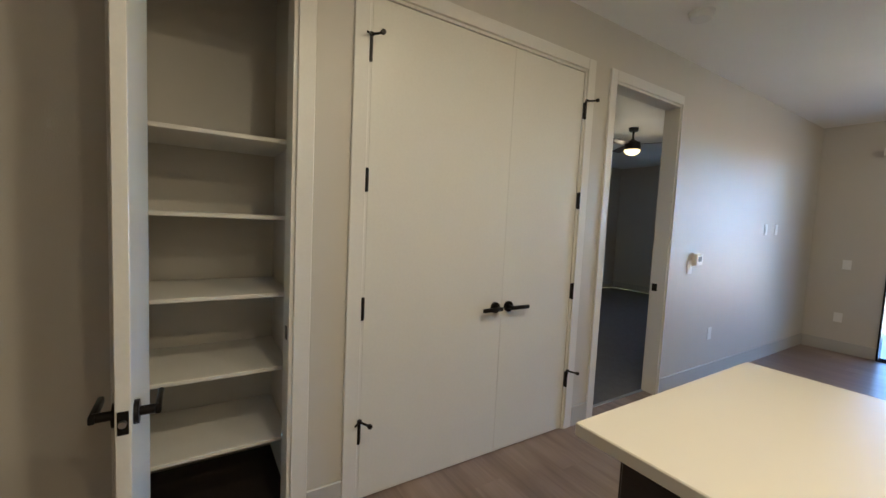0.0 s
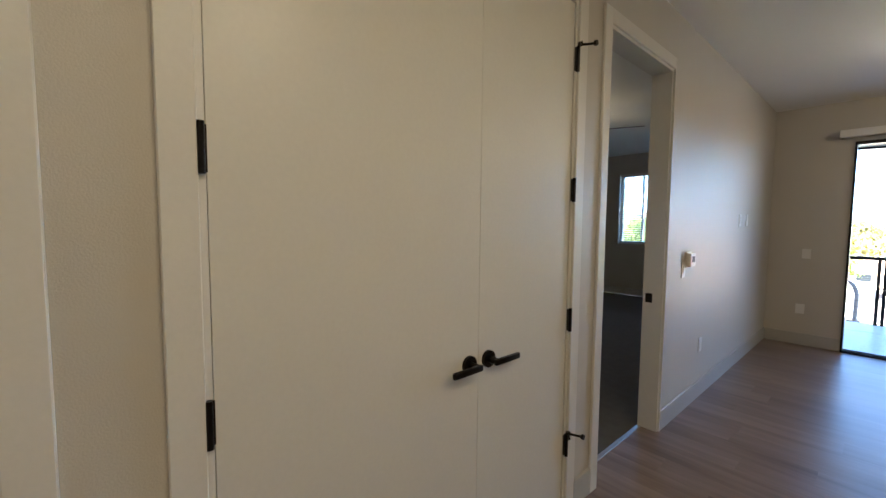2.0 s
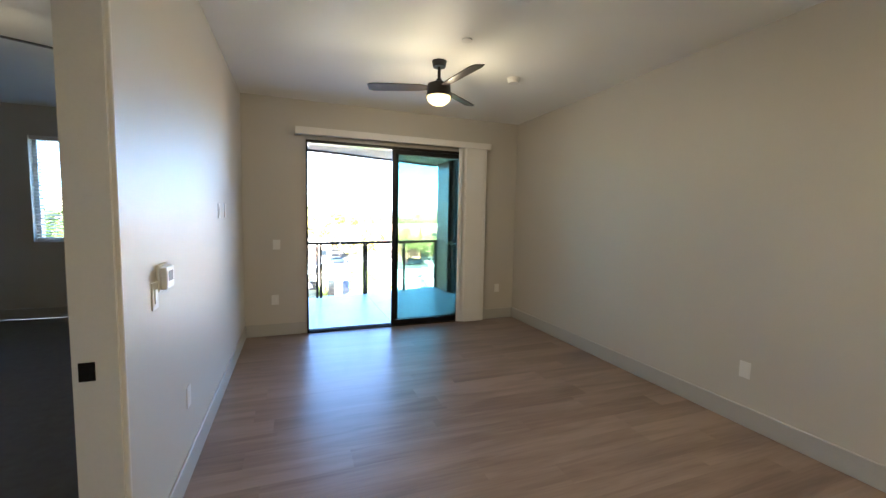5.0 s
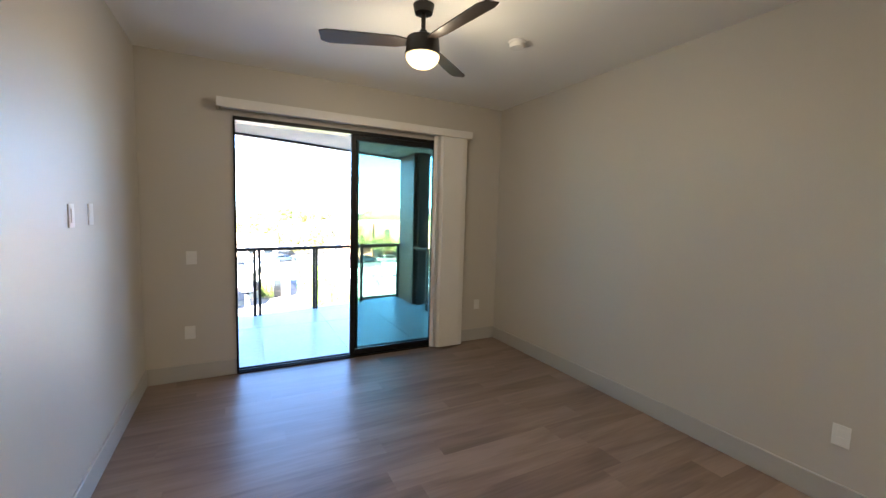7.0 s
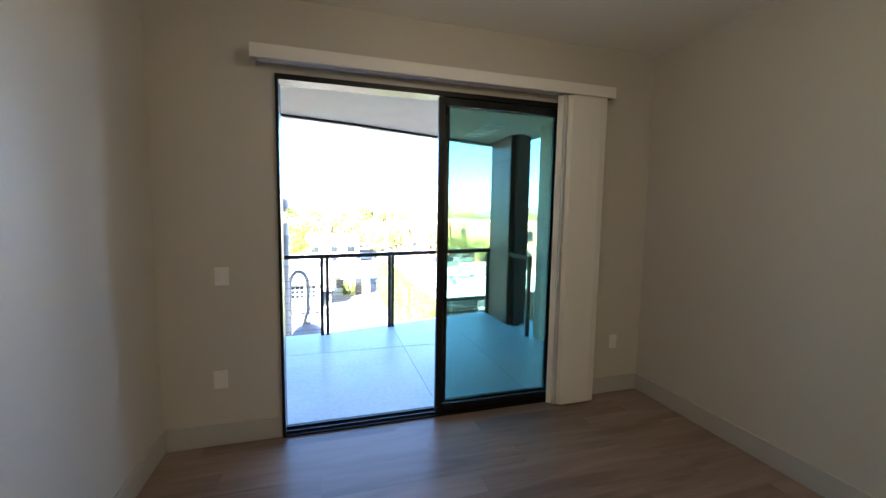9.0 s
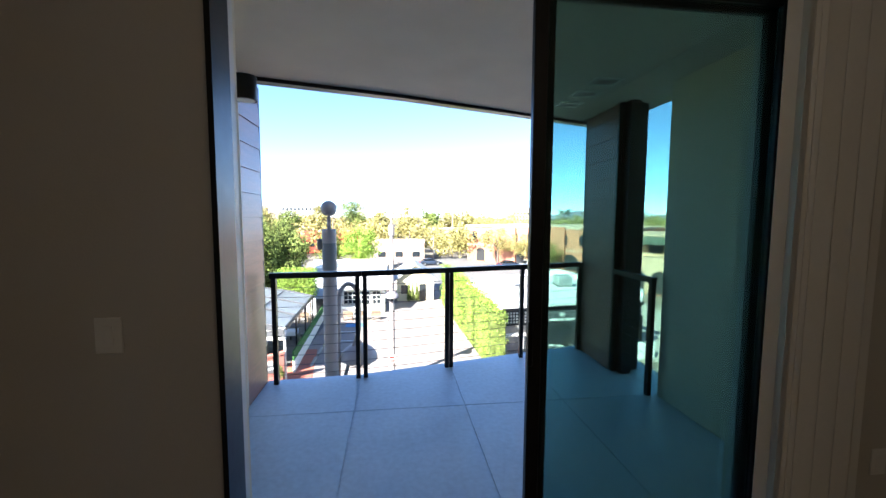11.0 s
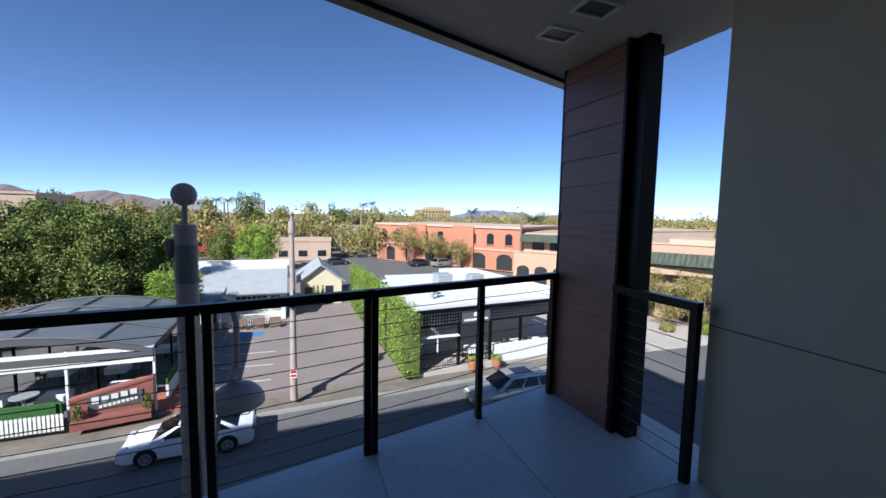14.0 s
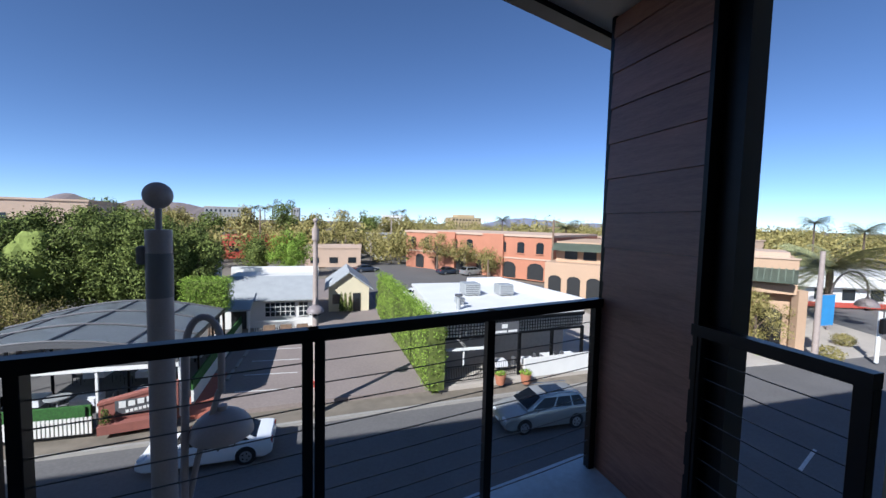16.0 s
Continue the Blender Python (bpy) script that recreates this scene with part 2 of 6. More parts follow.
WOODPOLE = mat("wooden_utility_pole", (0.22, 0.15, 0.10), 0.85, vary=0.2, scale=2, fine=20)
CARW = mat("white_car_paint", (0.76, 0.77, 0.78), 0.16, vary=0.01, spec=0.7)
CARS = mat("pale_silver_car_paint", (0.42, 0.42, 0.40), 0.2, 0.5, vary=0.02, spec=0.7)
CARD = mat("dark_blue_car_paint", (0.03, 0.04, 0.06), 0.2, vary=0.02, spec=0.7)
CARGLASS = mat("dark_car_glass", (0.012, 0.014, 0.016), 0.06, vary=0.05, spec=0.8)
TYRE = mat("black_tyre_rubber", (0.015, 0.015, 0.015), 0.8, vary=0.1)
RIM = mat("alloy_rim", (0.5, 0.5, 0.5), 0.3, 0.8, vary=0.05)
TAIL = mat("red_tail_lamp", (0.3, 0.01, 0.01), 0.2, vary=0.05)
HEADL = mat("clear_head_lamp", (0.6, 0.62, 0.65), 0.1, vary=0.05)
TERRA = mat("terracotta_pot", (0.42, 0.17, 0.09), 0.8, vary=0.1, scale=6)
CLOTH = mat("white_tablecloth", (0.72, 0.72, 0.74), 0.8, vary=0.03, scale=6)
SIGNG = mat("grey_sign_board", (0.10, 0.10, 0.105), 0.5, vary=0.05)
LETTER = mat("white_sign_letter", (0.75, 0.74, 0.70), 0.5, vary=0.02)
REDSIGN = mat("red_sign_paint", (0.5, 0.04, 0.03), 0.5, vary=0.05)
BANNER = mat("blue_banner_cloth", (0.06, 0.28, 0.58), 0.7, vary=0.08, scale=2)
MOUNT = mat("hazy_mountain", (0.20, 0.21, 0.27), 1.0, vary=0.08, scale=0.01, fine=0.08)
BROWNM = mat("brown_hill", (0.20, 0.16, 0.15), 1.0, vary=0.1, scale=0.01, fine=0.08)
TOWERM = mat("pale_ochre_tower", (0.48, 0.36, 0.20), 0.9, vary=0.05, scale=0.1, fine=1)
ACM = mat("grey_galvanised_unit", (0.42, 0.43, 0.42), 0.5, 0.3, vary=0.08, scale=2)

# ---------- building helpers ----------
ORG = {}


def bx(bm, x0, y0, z0, x1, y1, z1, bevel=0.0, seg=1):
    geo = bmesh.ops.create_cube(bm, size=1, matrix=Matrix.Translation(((x0 + x1) / 2, (y0 + y1) / 2, (z0 + z1) / 2)) @ Matrix.Diagonal((abs(x1 - x0), abs(y1 - y0), abs(z1 - z0), 1)))
    if bevel:
        edges = {e for v in geo["verts"] for e in v.link_edges}
        bmesh.ops.bevel(bm, geom=list(edges), offset=bevel, segments=seg, affect="EDGES", profile=0.5)
    return bm


def cyl(bm, p, r, h, axis="z", seg=20, r2=None):
    turn = {"z": Matrix(), "x": Matrix.Rotation(radians(90), 4, "Y"), "y": Matrix.Rotation(radians(-90), 4, "X")}[axis]
    bmesh.ops.create_cone(bm, cap_ends=True, segments=seg, radius1=r, radius2=r if r2 is None else r2, depth=h, matrix=Matrix.Translation(p) @ turn)
    return bm


def ball(bm, p, r, sx=1.0, sy=1.0, sz=1.0, u=20, v=12):
    bmesh.ops.create_uvsphere(bm, u_segments=u, v_segments=v, radius=r, matrix=Matrix.Translation(p) @ Matrix.Diagonal((sx, sy, sz, 1)))
    return bm


def tube(bm, pts, r, seg=10, r_end=None):
    """A round bar swept along points."""
    pts = [Vector(p) for p in pts]
    rings = []
    n = len(pts)
    for i, p in enumerate(pts):
        d = (pts[min(i + 1, n - 1)] - pts[max(i - 1, 0)]).normalized()
        a = d.orthogonal().normalized() if i == 0 else (a - d * a.dot(d)).normalized()
        b = d.cross(a)
        rad = r if r_end is None else r + (r_end - r) * i / (n - 1)
        rings.append([bm.verts.new(p + (a * math.cos(k) + b * math.sin(k)) * rad) for k in (2 * math.pi * j / seg for j in range(seg))])
    for i in range(n - 1):
        for j in range(seg):
            bm.faces.new((rings[i][j], rings[i][(j + 1) % seg], rings[i + 1][(j + 1) % seg], rings[i + 1][j]))
    bm.faces.new(rings[0][::-1])
    bm.faces.new(rings[-1])
    return bm


def prism(bm, poly, z0, z1):
    lo = [bm.verts.new((x, y, z0)) for x, y in poly]
    hi = [bm.verts.new((x, y, z1)) for x, y in poly]
    n = len(poly)
    bm.faces.new(lo[::-1])
    bm.faces.new(hi)
    for i in range(n):
        bm.faces.new((lo[i], lo[(i + 1) % n], hi[(i + 1) % n], hi[i]))
    return bm


def extrude_profile(bm, prof, axis, a0, a1):
    """A closed profile of (u, v) pairs pushed along x or y; v is height."""
    put = (lambda a, u, v: (a, u, v)) if axis == "x" else (lambda a, u, v: (u, a, v))
    lo = [bm.verts.new(put(a0, u, v)) for u, v in prof]
    hi = [bm.verts.new(put(a1, u, v)) for u, v in prof]
    n = len(prof)
    bm.faces.new(lo[::-1])
    bm.faces.new(hi)
    for i in range(n):
        bm.faces.new((lo[i], lo[(i + 1) % n], hi[(i + 1) % n], hi[i]))
    return bm


def finish(bm, name, material, smooth=False):
    bmesh.ops.recalc_face_normals(bm, faces=bm.faces)
    me = bpy.data.meshes.new(name)
    bm.to_mesh(me)
    bm.free()
    me.materials.append(material)
    if smooth:
        for p in me.polygons:
            p.use_smooth = True
        me.set_sharp_from_angle(angle=radians(40))
    return me


def thing(name, place, label, category, group="", kind=""):
    ob = new(name)
    ob.empty_display_size = 0.1
    ob.location = place
    ORG[ob] = Vector(place)
    return tagged(ob, label, category, group, kind)


def part(name, bm, material, parent, label="", smooth=False):
    """One mesh under a thing or a part; its bmesh is in world coordinates of the unturned thing."""
    o = ORG[parent]
    bmesh.ops.translate(bm, verts=bm.verts, vec=-o)
    ob = new(name, finish(bm, name, material, smooth))
    ob.parent = parent
    ORG[ob] = o
    if label:
        ob["label"] = label
    return ob


def solid(name, bm, material, label, category, kind="", group="", smooth=False, place=None):
    """A thing that is one mesh."""
    o = Vector(place) if place else Vector((0, 0, 0))
    if place:
        bmesh.ops.translate(bm, verts=bm.verts, vec=-o)
    ob = new(name, finish(bm, name, material, smooth))
    ob.location = o
    ORG[ob] = o
    return tagged(ob, label, category, group, kind)


def B():
    return bmesh.new()


def raw(name, verts, faces, material):
    me = bpy.data.meshes.new(name)
    me.from_pydata(verts, [], faces)
    me.materials.append(material)
    return me


def leaves(name, centres, radii, count, size, material, parent=None, seed=1, shell=0.55, flat=1.0):
    """Many small folded leaves scattered through overlapping clumps."""
    rng = np.random.default_rng(seed)
    c, r = np.array(centres, float), np.array(radii, float)
    if r.ndim == 1:
        r = np.repeat(r[:, None], 3, 1)
    w = (r.prod(1)) ** (2 / 3)
    pick = rng.choice(len(c), count, p=w / w.sum())
    d = rng.normal(size=(count, 3))
    d /= np.linalg.norm(d, axis=1)[:, None]
    rad = shell + (1 - shell) * rng.random(count) ** 0.6
    rad *= 1 + 0.12 * rng.normal(size=count)
    p = c[pick] + d * rad[:, None] * r[pick]
    nrm = d + 0.7 * rng.normal(size=(count, 3))
    nrm /= np.linalg.norm(nrm, axis=1)[:, None]
    a = np.cross(nrm, rng.normal(size=(count, 3)))
    a /= np.linalg.norm(a, axis=1)[:, None]
    b = np.cross(nrm, a) * 0.55 * flat
    s = (size * (0.6 + 0.8 * rng.random(count)))[:, None]
    quad = np.stack([p - a * s, p + b * s, p + a * s, p - b * s], 1).reshape(-1, 3)
    faces = np.arange(count * 4).reshape(-1, 4)
    if parent is not None:
        quad = quad - np.array(ORG[parent])
    ob = new(name, raw(name, quad.tolist(), faces.tolist(), material))
    if parent is not None:
        ob.parent = parent
        ORG[ob] = ORG[parent]
    return ob


def clumps(x, y, z, rx, ry, rz, n, rc, seed):
    rng = np.random.default_rng(seed)
    out, rad = [], []
    for _ in range(n):
        d = rng.normal(size=3)
        d /= np.linalg.norm(d)
        k = rng.random() ** 0.45
        out.append((x + d[0] * rx * k, y + d[1] * ry * k, z + d[2] * rz * k))
        rad.append(rc * (0.65 + 0.7 * rng.random()))
    return out, rad


def wall_y(name, y0, y1, x0, x1, z0, z1, holes, material, label, category="wall"):
    """A wall along x with openings (xa, xb, za, zb)."""
    bm = B()
    xs = x0
    for xa, xb, za, zb in sorted(holes):
        if xa > xs:
            bx(bm, xs, y0, z0, xa, y1, z1)
        if za > z0:
            bx(bm, xa, y0, z0, xb, y1, za)
        if zb < z1:
            bx(bm, xa, y0, zb, xb, y1, z1)
        xs = xb
    if xs < x1:
        bx(bm, xs, y0, z0, x1, y1, z1)
    return solid(name, bm, material, label, category, "structure")


def wall_x(name, x0, x1, y0, y1, z0, z1, holes, material, label, category="wall"):
    bm = B()
    ys = y0
    for ya, yb, za, zb in sorted(holes):
        if ya > ys:
            bx(bm, x0, ys, z0, x1, ya, z1)
        if za > z0:
            bx(bm, x0, ya, z0, x1, yb, za)
        if zb < z1:
            bx(bm, x0, ya, zb, x1, yb, z1)
        ys = yb
    if ys < y1:
        bx(bm, x0, ys, z0, x1, y1, z1)
    return solid(name, bm, material, label, category, "structure")

# ---------- the apartment's shell ----------
H, W, YF = 2.835, 3.62, 6.77            # ceiling height, room width, inner face of the balcony wall
YB = -3.2                              # the kitchen's end wall
PAN, DBL, BED = (-0.285, 0.262), (0.572, 2.092), (2.404, 3.29)   # openings in the long wall
DH = 2.46
SL = (0.70, 2.82, 2.375)              # sliding door: left, right, head

wall_x("wall_west", -0.12, 0, YB, YF, 0, H, [(*PAN, 0, DH), (*DBL, 0, DH), (*BED, 0, DH)], WALL, "greige painted wall with a pantry, closet and bedroom opening")
wall_x("wall_east", W, W + 0.15, YB, YF, 0, H, [], WALL, "long plain greige painted wall")
wall_y("wall_north", YF, YF + 0.2, -0.12, W + 0.15, 0, H, [(SL[0], SL[1], 0, SL[2])], WALL, "greige wall around the sliding balcony door")
wall_y("wall_south", YB - 0.15, YB, -0.12, W + 0.15, 0, H, [], WALL, "greige kitchen end wall")
bm = B()
bx(bm, -4.2, YB - 0.15, H, W + 0.15, 9.0, H + 0.2)
solid("ceiling", bm, CEIL, "flat white painted ceiling", "ceiling", "structure")
bm = B()
bx(bm, -0.12, YB, -0.25, W, YF + 0.2, -0.012)
subfloor = solid("floor", bm, DARKWOOD, "brown grey vinyl plank floor", "floor", "structure")
# rooms behind the wall
bm = B()
bx(bm, -4.0, 2.25, -0.25, -0.12, 8.5, -0.004)
solid("bedroom_floor", bm, CARPET, "dark grey carpet of the bedroom", "carpet", "structure")
wall_x("bedroom_wall_west", -4.15, -4.0, 2.1, 8.7, 0, H, [], WALL, "greige bedroom wall")
wall_y("bedroom_wall_south", 2.2, 2.3, -4.0, -0.12, 0, H, [], WALL, "greige bedroom partition wall")
WIN = (-2.70, -1.84, 1.045, 2.445)
wall_y("bedroom_wall_north", 8.5, 8.64, -4.15, 0.02, 0, H, [WIN], WALL, "greige bedroom wall with a window")
wall_x("bedroom_wall_east", -0.12, 0.11, YF + 0.2, 8.5, -0.3, H, [(7.14, 8.11, 0, 2.25)], STUCCO, "grey stucco wall with a glazed balcony door")
# near-black wood colour puts the closet's shade into the pantry floor
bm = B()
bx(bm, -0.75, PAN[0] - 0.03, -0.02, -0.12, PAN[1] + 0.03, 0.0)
solid("pantry_floor", bm, DARKWOOD, "pantry floor, coloured near-black for the closet's shade", "floor", "structure")
wall_x("pantry_wall_back", -0.82, -0.72, -0.42, 0.38, 0, H, [], WALL, "greige pantry back wall")
wall_y("pantry_wall_left", PAN[0] - 0.13, PAN[0] - 0.03, -0.72, -0.12, 0, H, [], WALL, "greige pantry side wall")
wall_y("pantry_wall_right", PAN[1] + 0.03, PAN[1] + 0.13, -0.72, -0.12, 0, H, [], WALL, "greige pantry side wall")


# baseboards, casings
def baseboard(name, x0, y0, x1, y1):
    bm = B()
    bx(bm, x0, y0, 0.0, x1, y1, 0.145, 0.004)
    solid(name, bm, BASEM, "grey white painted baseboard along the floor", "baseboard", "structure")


CW, CT = 0.072, 0.016
baseboard("baseboard", 0, YB, 0.015, PAN[0] - CW)
baseboard("baseboard", 0, PAN[1] + CW, 0.015, DBL[0] - CW)
baseboard("baseboard", 0, DBL[1] + CW, 0.015, BED[0] - CW)
baseboard("baseboard", 0, BED[1] + CW * 0.18, 0.015, YF)
baseboard("baseboard", 0.015, YF - 0.015, SL[0], YF)
baseboard("baseboard", SL[1], YF - 0.015, W - 0.015, YF)
baseboard("baseboard", W - 0.015, YB, W, YF)
baseboard("baseboard", -4.0, 8.485, -0.12, 8.5)
baseboard("baseboard", -4.0, 2.3, -3.985, 8.485)


def casing(name, ya, yb, label, wr=CW):
    ob = thing(name, (0, (ya + yb) / 2, 0), label, "door frame", kind="structure")
    for nm, a in (("casing", (0.0, ya - CW, 0.0, CT, ya, DH + CW)), ("casing", (0.0, yb, 0.0, CT, yb + wr, DH + CW)), ("head_casing", (0.0, ya, DH, CT, yb, DH + CW))):
        bm = B()
        bx(bm, a[0], a[1], a[2], a[3], a[4], a[5], 0.003)
        part(nm, bm, TRIM, ob)
    for a in ((-0.125, ya - 0.001, 0, 0.002, ya + 0.016, DH), (-0.125, yb - 0.016, 0, 0.002, yb + 0.001, DH), (-0.125, ya + 0.016, DH - 0.016, 0.002, yb - 0.016, DH + 0.001)):
        bm = B()
        bx(bm, *a)
        part("jamb", bm, TRIM, ob)
    return ob


casing("pantry_frame", *PAN, "white painted casing round the pantry opening")
casing("closet_frame", *DBL, "white painted casing round the double closet door")
bedf = casing("bedroom_frame", *BED, "white painted casing round the bedroom opening", CW * 0.18)
bm = B()
bx(bm, -0.108, BED[1] - 0.0185, 0.90, -0.062, BED[1] - 0.0155, 0.965, 0.001)
part("strike_plate", bm, BRONZE, bedf, "black strike plate")
bm = B()
bx(bm, -0.13, BED[0] + 0.016, -0.003, -0.10, BED[1] - 0.016, 0.004, 0.002)
solid("door_threshold", bm, STEEL, "bright metal carpet edge strip at the bedroom", "threshold", "structure")


# ---------- closet doors and pantry ----------
def lever(parent, x, y, z, toward, face=1, name="handle"):
    """A rosette, a neck and a flat lever that points along y."""
    bm = B()
    cyl(bm, (x + face * 0.006, y, z), 0.033, 0.012, "x", 24)
    h = part(name, bm, BRONZE, parent, "dark bronze lever handle", True)
    bm = B()
    cyl(bm, (x + face * 0.03, y, z), 0.013, 0.05, "x", 16)
    bx(bm, x + face * 0.046, y - 0.016 * toward, z - 0.012, x + face * 0.062, y + 0.125 * toward, z + 0.012, 0.005, 2)
    part("lever", bm, BRONZE, h, smooth=True)


def hinge(parent, y, z, stop=0):
    bm = B()
    bx(bm, 0.0005, y - 0.013, z - 0.052, 0.006, y + 0.013, z + 0.052, 0.001)
    cyl(bm, (0.012, y, z), 0.008, 0.112, "z", 12)
    h = part("hinge", bm, BRONZE, parent, "black butt hinge")
    if stop:
        bm = B()
        cyl(bm, (0.02, y, z + 0.062), 0.011, 0.014, "z", 12)
        tube(bm, [(0.02, y, z + 0.06), (0.055, y + 0.02 * stop, z + 0.058), (0.075, y + 0.03 * stop, z + 0.058)], 0.006, 8)
        cyl(bm, (0.08, y + 0.03 * stop, z + 0.058), 0.012, 0.012, "x", 12)
        tube(bm, [(0.02, y, z + 0.06), (0.045, y - 0.03 * stop, z + 0.055)], 0.005, 8)
        part("hinge_stop", bm, BRONZE, h)


mid = 1.468
for ya, yb, hy, st, ly, tw in ((DBL[0] + 0.019, mid - 0.0006, DBL[0] + 0.006, 1, mid - 0.052, -1), (mid + 0.0006, DBL[1] - 0.019, DBL[1] - 0.006, 1, mid + 0.052, 1)):
    d = thing("closet_door", (-0.02, ya, 0.008), "smooth white closet door leaf, shut, with a dark lever", "door", "double closet door leaves", "structure")
    bm = B()
    bx(bm, -0.044, ya, 0.008, -0.004, yb, DH - 0.02, 0.0007)
    part("leaf", bm, DOORP, d)
    lever(d, -0.004, ly, 0.922, tw)
    for z, s in ((0.365, st), (0.985, 0), (1.60, 0), (2.195, st)):
        hinge(d, hy, z, s)

pd = thing("pantry_door", (0.0, PAN[0] + 0.02, 0.008), "white flush pantry door standing open with dark levers", "door", kind="structure")
bm = B()
bx(bm, 0.012, PAN[0] + 0.005, 0.008, 0.512, PAN[0] + 0.04, DH - 0.02, 0.002)
part("leaf", bm, DOORP, pd)
for face, y in ((1, PAN[0] + 0.04), (-1, PAN[0] + 0.005)):
    bm = B()
    cyl(bm, (0.45, y + face * 0.006, 0.86), 0.033, 0.012, "y", 24)
    hd = part("handle", bm, BRONZE, pd, "dark bronze lever handle", True)
    bm = B()
    cyl(bm, (0.45, y + face * 0.03, 0.86), 0.013, 0.05, "y", 16)
    bx(bm, 0.326, y + face * 0.046, 0.848, 0.466, y + face * 0.062, 0.872, 0.005, 2)
    part("lever", bm, BRONZE, hd, smooth=True)
bm = B()
bx(bm, 0.5115, PAN[0] + 0.010, 0.828, 0.514, PAN[0] + 0.035, 0.892, 0.001)
lp = part("latch_plate", bm, BRONZE, pd, "black latch plate")
bm = B()
cyl(bm, (0.518, PAN[0] + 0.0225, 0.86), 0.009, 0.014, "x", 14)
part("latch_bolt", bm, STEEL, lp, "bright latch bolt")
for z in (0.365, 0.985, 1.60, 2.195):
    bm = B()
    cyl(bm, (0.006, PAN[0] - 0.006, z), 0.008, 0.112, "z", 12)
    part("hinge", bm, BRONZE, pd)
for i, z in enumerate((0.326, 0.684, 1.045, 1.412, 1.768)):
    bm = B()
    bx(bm, -0.72, PAN[0] - 0.03, z - 0.02, -0.20, PAN[1] + 0.03, z, 0.003)
    solid("pantry_shelf", bm, TRIM, "white painted wooden pantry shelf, empty", "shelf", group="pantry shelves")
bm = B()
bx(bm, -0.075, PAN[1] - 0.0185, 0.86, -0.04, PAN[1] - 0.0155, 0.92)
solid("strike_plate", bm, BRONZE, "small black strike plate on the pantry jamb", "strike plate")

# ---------- kitchen island ----------
isl = thing("kitchen_island", (1.2, 1.0, 0.0), "dark espresso wooden kitchen island cabinet", "kitchen island")
bm = B()
bx(bm, 1.235, 0.80, 0.10, 3.15, 1.50, 0.885, 0.002)
part("body", bm, DARKWOOD, isl)
bm = B()
bx(bm, 1.30, 0.87, 0.0, 3.10, 1.43, 0.10)
part("toe_kick", bm, DARKIN, isl)
for i in range(4):
    x = 1.25 + i * 0.474
    bm = B()
    bx(bm, x, 0.782, 0.12, x + 0.462, 0.80, 0.87, 0.003)
    dr = part("door", bm, DARKWOOD, isl)
    bm = B()
    tube(bm, [(x + 0.43, 0.782, 0.62), (x + 0.43, 0.762, 0.64), (x + 0.43, 0.762, 0.78), (x + 0.43, 0.782, 0.80)], 0.005, 8)
    part("pull", bm, STEEL, dr)
bm = B()
bx(bm, 1.142, 0.735, 0.885, 3.20, 1.768, 0.92, 0.003)
solid("island_worktop", bm, QUARTZ, "cream quartz worktop lying on the island", "worktop")

# recessed kitchen downlights
for x, y in ((1.75, 1.25), (1.75, 0.45), (3.0, 1.25), (3.0, 0.45)):
    dl = thing("recessed_downlight", (x, y, H), "round white recessed downlight, lit warm", "ceiling light", "kitchen downlights")
    bm = B()
    cyl(bm, (x, y, H - 0.004), 0.085, 0.008, "z", 32)
    part("trim_ring", bm, PLASTIC, dl)
    bm = B()
    cyl(bm, (x, y, H - 0.010), 0.062, 0.004, "z", 32)
    part("lens", bm, DOWN, dl)
    l = lamp("downlight_lamp", "AREA", (x, y, H - 0.016), 0.45, (1.0, 0.74, 0.43), 0.12)


# ---------- sliding door ----------
sd = thing("sliding_door", (1.84, YF + 0.1, 0), "black framed sliding glass balcony door, one half open", "sliding door", kind="structure")
YS = YF - 0.028
for a in ((SL[0], YS, 0.0, SL[0] + 0.018, YS + 0.14, SL[2]), (SL[1] - 0.035, YS, 0.0, SL[1], YS + 0.14, SL[2]), (SL[0] + 0.018, YS, SL[2] - 0.035, SL[1] - 0.035, YS + 0.14, SL[2])):
    bm = B()
    bx(bm, *a)
    part("outer_frame", bm, BLACKM, sd)
bm = B()
bx(bm, SL[0] + 0.018, YS, -0.01, SL[1] - 0.035, YS + 0.14, 0.012)
bx(bm, SL[0] + 0.018, YS + 0.03, 0.012, SL[1] - 0.035, YS + 0.037, 0.026)
bx(bm, SL[0] + 0.018, YS + 0.09, 0.012, SL[1] - 0.035, YS + 0.097, 0.026)
part("track", bm, BLACKM, sd, "black aluminium sill track")


def sash(x0, x1, y, glassmat, name):
    bm = B()
    bx(bm, x0, y, 0.028, x0 + 0.05, y + 0.03, SL[2] - 0.036, 0.003)
    bx(bm, x1 - 0.06, y, 0.028, x1, y + 0.03, SL[2] - 0.036, 0.003)
    bx(bm, x0 + 0.05, y, 0.028, x1 - 0.06, y + 0.03, 0.085, 0.003)
    bx(bm, x0 + 0.05, y, SL[2] - 0.09, x1 - 0.06, y + 0.03, SL[2] - 0.036, 0.003)
    s = part(name, bm, BLACKM, sd)
    bm = B()
    bx(bm, x0 + 0.048, y + 0.012, 0.08, x1 - 0.058, y + 0.018, SL[2] - 0.085)
    g = part("pane", bm, glassmat, s, "tinted glass pane")
    g.visible_shadow = False


sash(1.765, SL[1] - 0.036, YS + 0.013, TINTED, "fixed_sash")
sash(1.815, SL[1] - 0.037, YS + 0.073, PANE, "sliding_sash")
bm = B()
bx(bm, 1.76, YS + 0.0, 0.95, 1.78, YS + 0.012, 1.12, 0.004)
